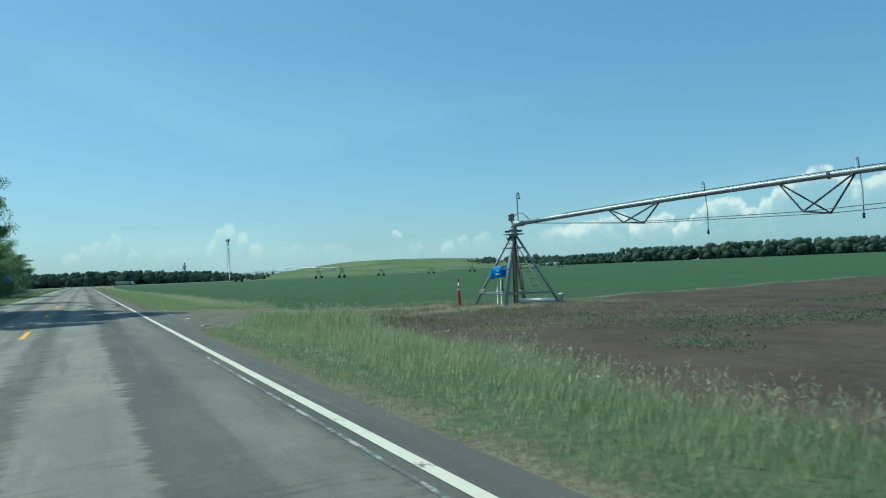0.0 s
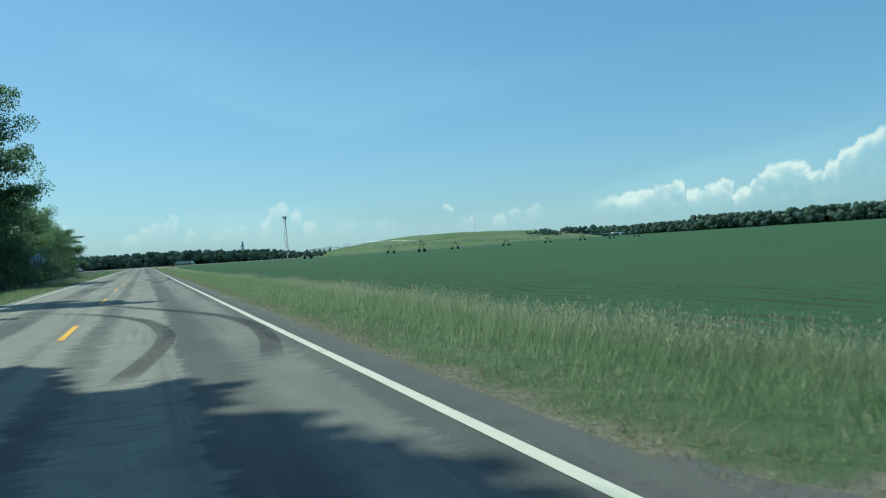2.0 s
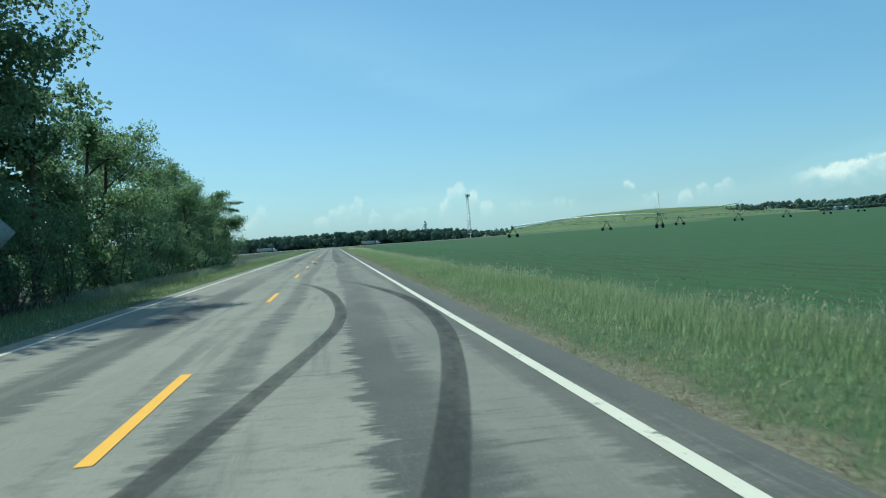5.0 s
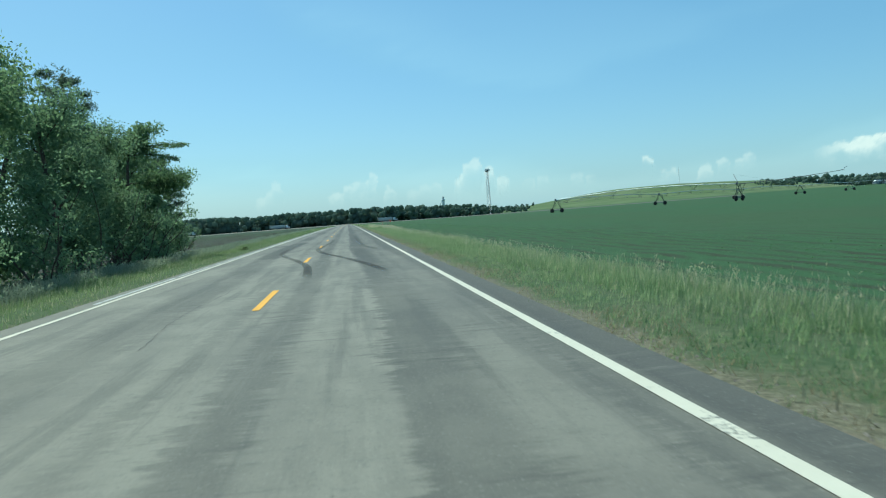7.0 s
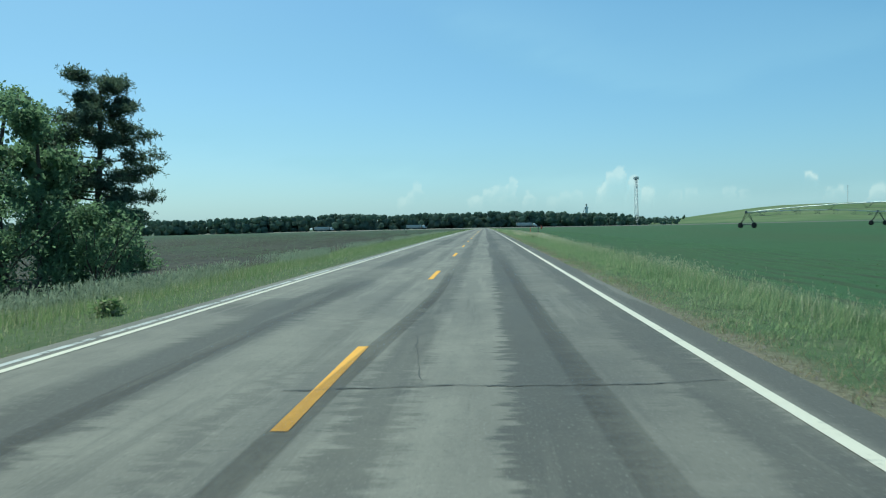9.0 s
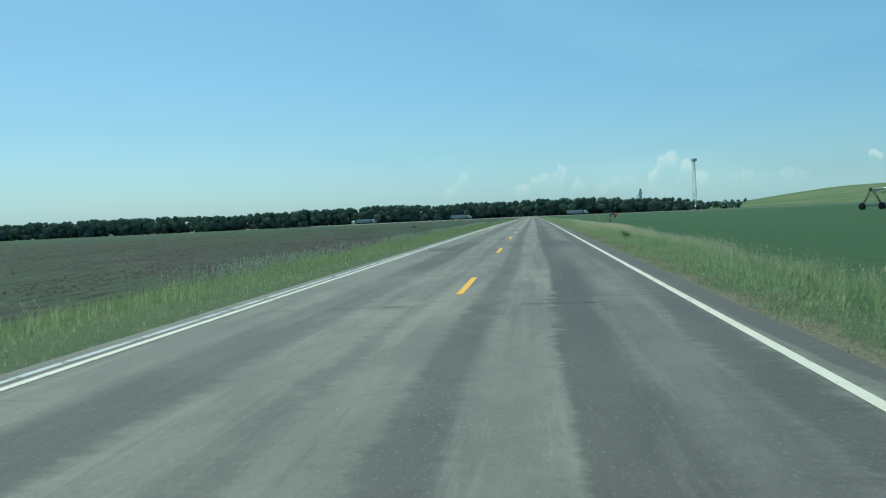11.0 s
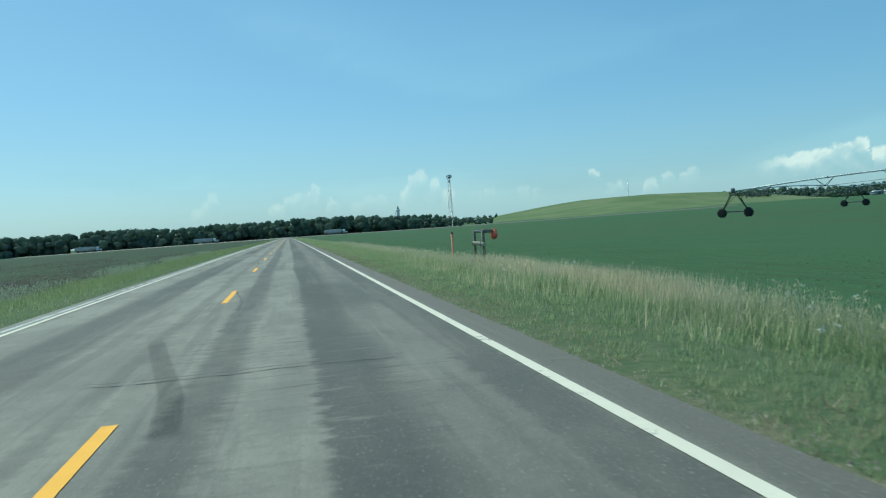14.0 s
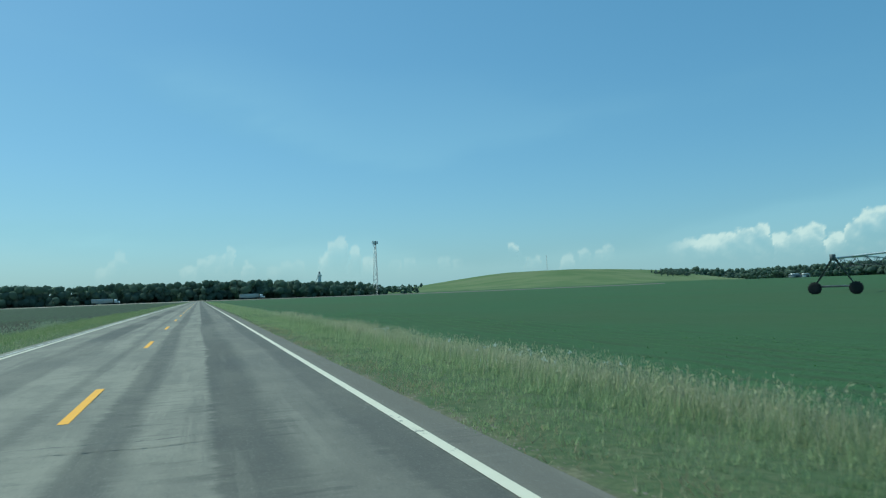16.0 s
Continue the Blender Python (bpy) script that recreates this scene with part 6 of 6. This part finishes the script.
def build_litter():
    t = thing("litter_strip", "white plastic strip lying on dark drive gravel", "litter", 4.22, 24.05, float(land(4.22, 24.05)) + 0.004, -45)
    strip_mesh = Solid()
    strip_mesh.tube([(-0.11, 0, 0.012), (-0.03, 0.008, 0.02), (0.05, 0.0, 0.014), (0.11, -0.012, 0.02)], [0.012, 0.02, 0.02, 0.013], 6)
    part("plastic", strip_mesh, M_WHITEPAINT, t)
    rng = np.random.default_rng(31)
    for x, y, r in ((4.24, 20.25, 0.06), (4.12, 20.3, 0.045), (4.32, 32.0, 0.07)):
        t = thing("litter_scrap", "crumpled pale scrap lying at the pavement edge", "litter", x, y, float(land(x, y)) + 0.004)
        g = [(r * (i - 1.5) * 0.6, r * (j - 1.5) * 0.5, 0.004 + r * 0.55 * rng.random()) for j in range(4) for i in range(4)]
        scrap = Solid()
        scrap.add(g + [(a, b, c - 0.004) for a, b, c in g], [(j * 4 + i, j * 4 + i + 1, j * 4 + i + 5, j * 4 + i + 4) for j in range(3) for i in range(3)] + [(16 + j * 4 + i, 16 + j * 4 + i + 4, 16 + j * 4 + i + 5, 16 + j * 4 + i + 1) for j in range(3) for i in range(3)])
        part("scrap", scrap, M_CONCRETE, t)


build_litter()

# ---- far things ----
def lattice(t, x, y, z, height, base, top, panels, thick, name="leg"):
    corners = [(math.cos(a), math.sin(a)) for a in np.radians([30, 150, 270])]
    def at(i, f):
        w = base * (1 - f) + top * f
        return np.array([x + corners[i][0] * w, y + corners[i][1] * w, z + height * f])
    for i in range(3):
        part("leg", Solid().tube([at(i, 0), at(i, 1)], [thick, thick * 0.7], 6), M_GALV, t)
    for i in range(3):
        br = Solid()
        for k in range(panels):
            f0, f1 = k / panels, (k + 1) / panels
            br.tube([at(i, f0), at((i + 1) % 3, f1)], thick * 0.5, 4)
            br.tube([at((i + 1) % 3, f0), at(i, f1)], thick * 0.5, 4)
        part("bracing", br, M_GALV, t, "crossed steel bracing")


def build_far_things():
    x, y = 166.5, 948.0
    z = float(land(x, y))
    t = thing("communication_tower", "tall grey lattice tower with a wide antenna head", "tower", 0, 0, 0)
    lattice(t, x, y, z, 50 - z, 3.1, 1.2, 12, 0.24)
    for k in range(6):
        a = k * math.pi / 3
        part("antenna", Solid().box((-0.2, -0.45, -1.2), (0.2, 0.45, 1.2), 0.05, pose(x + 2.7 * math.cos(a), y + 2.7 * math.sin(a), 49.2, 0, 0, math.degrees(a))), M_WHITEPAINT, t, "pale panel antenna")
    part("platform", Solid().lathe([(2.9, 47.6), (2.9, 47.9), (1.0, 47.9)], (x, y, 0), 12), M_GALV, t)
    part("platform", Solid().lathe([(2.5, 50.3), (2.5, 50.5), (1.0, 50.5)], (x, y, 0), 12), M_GALV, t)
    x, y = 121.6, 1015.0
    z = float(land(x, y))
    t = thing("grain_elevator", "slim pale concrete silo with a head house", "silo", 0, 0, 0)
    part("silo", Solid().lathe([(1.75, z), (1.70, 18.6), (1.6, 18.8)], (x, y, 0), 20), M_PALEWALL, t, "", True)
    part("collar", Solid().lathe([(1.7, 18.4), (2.35, 18.9), (2.35, 20.1), (1.5, 20.3)], (x, y, 0), 16), M_PALEWALL, t, "wider gallery under the top")
    part("head_house", Solid().lathe([(1.15, 20.2), (1.15, 22.0), (0.9, 22.2)], (x, y, 0), 12), M_CONCRETE, t)
    part("roof", Solid().lathe([(1.0, 22.1), (0.85, 23.2), (0.2, 23.7)], (x, y, 0), 10), M_DARKSTEEL, t, "dark cap")
    part("annex", Solid().box((x - 8.5, y - 2, z), (x - 5.6, y + 3, 8.6), 0.2), M_CONCRETE, t, "lower tan block beside the silo")
    part("leg_spout", Solid().tube([(x - 1, y, 19.5), (x - 6.5, y, 8.5)], 0.25, 6), M_GALV, t)
    x, y = 1325.0, 2897.0
    t = thing("radio_mast", "thin guyed radio mast on the skyline", "mast", 0, 0, 0)
    lattice(t, x, y, float(land(x, y)), 122 - float(land(x, y)), 1.4, 1.2, 26, 0.35)
    # lorries on the cross road beyond the field
    white = M_WHITEPAINT
    lor = thing("articulated_lorry", "white box-trailer lorry on the cross road", "lorry", 0, 0, 0, 0, "lorries on the cross road")
    # the trailer's white is dimmed to concrete grey, standing in for its shaded side
    tr = part("trailer", Solid().box((-14.5, -1.3, 1.2), (0, 1.3, 4.1), 0.06), M_CONCRETE, lor, "long white box trailer")
    part("trailer_skirt", Solid().box((-11.5, -1.2, 0.75), (-3, 1.2, 1.19), 0.02), M_GALV, tr)
    cb = part("cab", Solid().box((1.0, -1.2, 0.9), (3.2, 1.2, 3.7), 0.25), white, lor, "white cab")
    part("bonnet", Solid().box((3.15, -1.0, 0.8), (4.9, 1.0, 2.1), 0.2), white, cb)
    part("windscreen", Solid().box((3.19, -1.0, 2.3), (3.24, 1.0, 3.3), 0.02), M_RUBBER, cb)
    part("chassis", Solid().box((0, -0.5, 0.6), (4.5, 0.5, 0.9), 0.05), M_DARKSTEEL, lor)
    tilt = Matrix.Rotation(radians(90), 4, "X")
    for wx in (-13.2, -12.0, 0.2, 1.4, 4.0):
        for wy in (-1.05, 1.05):
            part("wheel", Solid().lathe([(0.25, -0.18), (0.5, -0.18), (0.52, 0), (0.5, 0.18), (0.25, 0.18)], (wx, wy, 0.52), 14, tilt), M_RUBBER, lor)
    spots = [(-150, 842), (-60, 842), (46, 842)]
    for i, (lx, ly) in enumerate(spots):
        m = pose(lx, ly, float(land(lx, ly)) + 0.6)
        if i == 0:
            lor.matrix_world = m
        else:
            copy_thing(lor, m)
    # farm sheds by the windbreak
    for i, (bx, by, w, d, h) in enumerate([(573.5, 835, 8.6, 7, 4.2), (581.5, 829, 6.6, 6, 4.0)]):
        z = float(land(bx, by))
        t = thing("farm_shed", "low white farm shed by the trees" if i else "long low grey farm shed by the trees", "shed", 0, 0, 0)
        part("wall", Solid().box((bx - w / 2, by - d / 2, z - 0.1), (bx + w / 2, by + d / 2, z + h * 0.62), 0.05), M_WHITEPAINT if i else M_GALV, t)
        rf = Solid()
        rf.add([(bx - w / 2 - 0.5, by - d / 2 - 0.4, z + h * 0.62), (bx + w / 2 + 0.5, by - d / 2 - 0.4, z + h * 0.62), (bx + w / 2 + 0.5, by, z + h), (bx - w / 2 - 0.5, by, z + h), (bx - w / 2 - 0.5, by + d / 2 + 0.4, z + h * 0.62), (bx + w / 2 + 0.5, by + d / 2 + 0.4, z + h * 0.62)],
               [(0, 1, 2, 3), (3, 2, 5, 4), (0, 4, 5, 1)], [(0, 3, 4), (1, 5, 2)])
        part("roof", rf, M_GALV, t, "ribbed metal roof")
        part("door", Solid().box((bx - 1.8, by - d / 2 - 0.06, z), (bx + 1.8, by - d / 2 - 0.01, z + h * 0.5), 0.02), M_DARKSTEEL, t)
    # cross road at the end
    cr = new("cross_road", mesh_from("cross_road", [(xx, yy, float(land(xx, 842)) + (0.55 if 836 < yy < 852 else -0.3)) for yy in (832, 838, 850, 856) for xx in np.linspace(-700, 420, 57)],
              np.array([(r * 57 + c, r * 57 + c + 1, (r + 1) * 57 + c + 1, (r + 1) * 57 + c) for r in range(3) for c in range(56)]), M_ASPHALT))
    tagged(cr, "raised asphalt cross road beyond the fields", "road", kind="structure")


build_far_things()


# ---- clouds and haze, a plain far backdrop ----
def backdrop_material(name, dim, bright):
    """Glowing air, let through where there is none: its cover and tone come from the mesh."""
    k = Nodes(name)
    em = k.n.new("ShaderNodeEmission")
    tr, mx = k.n.new("ShaderNodeBsdfTransparent"), k.n.new("ShaderNodeMixShader")
    k.l.new(k.mix(k.attr("lit"), dim, bright), em.inputs[0])
    em.inputs[1].default_value = 0.85
    k.l.new(k.attr("cover"), mx.inputs[0])
    k.l.new(tr.outputs[0], mx.inputs[1]), k.l.new(em.outputs[0], mx.inputs[2])
    k.l.new(mx.outputs[0], k.out.inputs["Surface"])
    return k.mat


def sky_sheet(name, label, A, E, R, cover, lit, material):
    """A sheet of the far sky over a grid of azimuths and elevations, in degrees."""
    ne, na = A.shape
    a, e = np.radians(A), np.radians(E)
    v = np.stack([R * np.sin(a), 120 + R * np.cos(a), R * np.tan(e)], -1).reshape(-1, 3)
    i = (np.arange(ne - 1)[:, None] * na + np.arange(na - 1)[None, :]).ravel()
    me = mesh_from(name, v, np.stack([i, i + 1, i + na + 1, i + na], 1), material)
    for key, val in (("cover", cover), ("lit", lit)):
        me.attributes.new(key, "FLOAT", "POINT").data.foreach_set("value", val.ravel().astype(np.float32))
    tagged(new(name, me), label, "sky", kind="structure")


def noise_grid(A, E, sa, se, seed, octaves):
    out = np.zeros(A.size)
    for i, (a, e) in enumerate(zip((A * sa).ravel(), (E * se).ravel())):
        out[i] = noise.fractal(Vector((a, e, seed)), 0.9, 2.1, octaves)
    return out.reshape(A.shape)


def build_haze():
    """Summer haze low over the whole horizon, and thin streaks of high cloud above it."""
    A, E = np.meshgrid(np.linspace(-180, 180, 241), np.concatenate([np.linspace(-0.3, 8, 15), np.linspace(8.7, 21, 19)]))
    ring = np.radians(A)
    streak = np.zeros(A.size)
    for i, (a, e) in enumerate(zip(ring.ravel(), E.ravel())):
        streak[i] = noise.fractal(Vector((2.2 * math.cos(a), 2.2 * math.sin(a), e * 0.16 + 0.5 * math.sin(3 * a))), 1.0, 2.1, 5)
    streak = smooth(streak.reshape(A.shape), -0.05, 0.75)
    west = 0.25 + 0.75 * (1 - smooth(A, -8, 14)) * smooth(A, -120, -60)
    cover = 0.38 * np.exp(-np.clip(E, 0, None) / 3.6) + 0.40 * west * streak * smooth(E, 1, 5) * (1 - smooth(E, 9, 20))
    band = np.exp(-((E - 6.6 + 0.03 * A) / 1.5) ** 2) + 0.8 * np.exp(-((E - 12.5 + 0.06 * A) / 2.0) ** 2)
    cover += 0.20 * band * (1 - smooth(A, -14, 8)) * smooth(A, -90, -50) * (0.45 + 0.8 * streak)
    sky_sheet("haze_backdrop", "pale summer haze and thin high cloud over the horizon", A, E, 4450.0, np.clip(cover, 0, 0.6), smooth(streak, 0.2, 1.0), backdrop_material("haze", (0.39, 0.63, 0.75), (0.60, 0.85, 0.95)))


def build_clouds():
    mat = backdrop_material("cloud", (0.44, 0.63, 0.72), (0.97, 0.98, 0.95))

    def bank(seed, puffs, strength=1.0, veil=0.30, fall=0.55, edge=1.0):
        """Puffs: azimuth, elevation and radius in degrees. Bright heaped tops, dissolving downwards into haze."""
        puffs = [(a, e + 0.12 * r * (strength < 0.9), r * (1.0 if strength > 0.9 else 0.78)) for a, e, r in puffs]
        q = np.array(puffs)
        a0, a1 = (q[:, 0] - q[:, 2]).min() - 0.7, (q[:, 0] + q[:, 2]).max() + 0.7
        e0, e1 = 0.6, (q[:, 1] + q[:, 2]).max() + 0.7
        A, E = np.meshgrid(np.linspace(a0, a1, int((a1 - a0) * 9.5)), np.linspace(e0, e1, int((e1 - e0) * 10)))
        big = noise_grid(A, E, 0.9, 1.0, seed * 7.3, 4)
        knobs = np.abs(noise_grid(A, E, 1.5, 1.7, seed * 3.1 + 40, 3))
        # height of the heaped tops over each azimuth
        top = np.full_like(A, -1.0)
        for a, e, r in puffs:
            w = np.clip(1 - ((A + 0.25 * big - a) / (1.4 * r)) ** 2, 0, 1)
            top = np.maximum(top, np.where(w > 0, e + r * np.sqrt(w), -1.0))
        d = top - E + 0.13 * big + 0.30 * (knobs - 0.20)
        depth = np.clip(top - E, 0, None)
        heap = smooth(d, 0.0, 0.30) * np.exp(-np.clip(depth - 0.5 - 0.5 * big, 0, None) / fall)
        low = veil * smooth(d, 0.0, 0.5) * smooth(E, e0, e0 + 1.4)
        cover = np.clip(np.maximum(heap * strength * 0.95, low), 0, 0.96) * smooth(np.minimum(A - a0, a1 - A), 0, edge) * smooth(E, e0, e0 + 1.2)
        lit = smooth(np.exp(-depth / 1.5) + 0.30 * big + 0.25 * (knobs - 0.2), 0.10, 0.85)
        sky_sheet("cloud_backdrop", "low white cumulus clouds above the horizon", A, E, 4300.0 - 8 * seed, cover, lit, mat)

    bank(0, [(35.2, 2.5, .6), (36.2, 2.6, .7), (37.4, 2.75, .75), (38.6, 2.8, .8), (39.9, 3.1, .8), (40.9, 3.45, .65), (42.3, 2.7, .6), (43.3, 3.0, .65), (44.2, 3.3, .6), (45.6, 2.6, .6), (46.9, 3.3, .75), (47.9, 3.8, .85), (48.9, 3.8, 1.0), (50.4, 3.1, .8), (51.8, 3.7, .85), (52.9, 4.4, 1.05), (54.0, 5.1, 1.0), (55.0, 5.7, .85), (56.1, 4.8, 1.0), (57.6, 4.2, 1.1), (59.2, 4.5, 1.2), (61.0, 4.3, 1.4), (63.5, 3.8, 1.5)], 0.88, 0.24, 0.60, 3.2)
    bank(1, [(23.1, 3.2, .28), (23.5, 3.1, .2)], 0.60, 0.04, 0.2)
    bank(2, [(30.3, 2.75, .36), (29.6, 2.5, .32), (28.5, 2.45, .36), (27.4, 2.1, .4), (25.0, 2.2, .28), (24.4, 2.1, .25)], 0.34, 0.10, 0.35)
    bank(3, [(10.3, 4.0, .42), (9.8, 3.6, .48), (9.5, 2.9, .5), (9.1, 2.3, .6), (11.3, 3.3, .36), (12.3, 2.5, .4)], 0.42, 0.12, 1.0)
    bank(4, [(2.2, 3.4, .36), (1.9, 2.9, .4), (1.1, 2.7, .45), (0.3, 2.45, .5), (-0.7, 2.0, .5), (3.4, 2.1, .4)], 0.30, 0.12, 0.9)
    bank(5, [(-5.1, 3.1, .36), (-5.6, 2.5, .42), (-6.2, 2.0, .45)], 0.22, 0.08, 0.9)
    bank(6, [(6.2, 2.1, .5), (7.0, 2.3, .4), (5.3, 1.9, .4), (14.2, 2.1, .5), (15.4, 2.3, .4), (18.0, 2.3, .4), (19.0, 2.2, .3)], 0.15, 0.07, 0.6)


build_haze()
build_clouds()
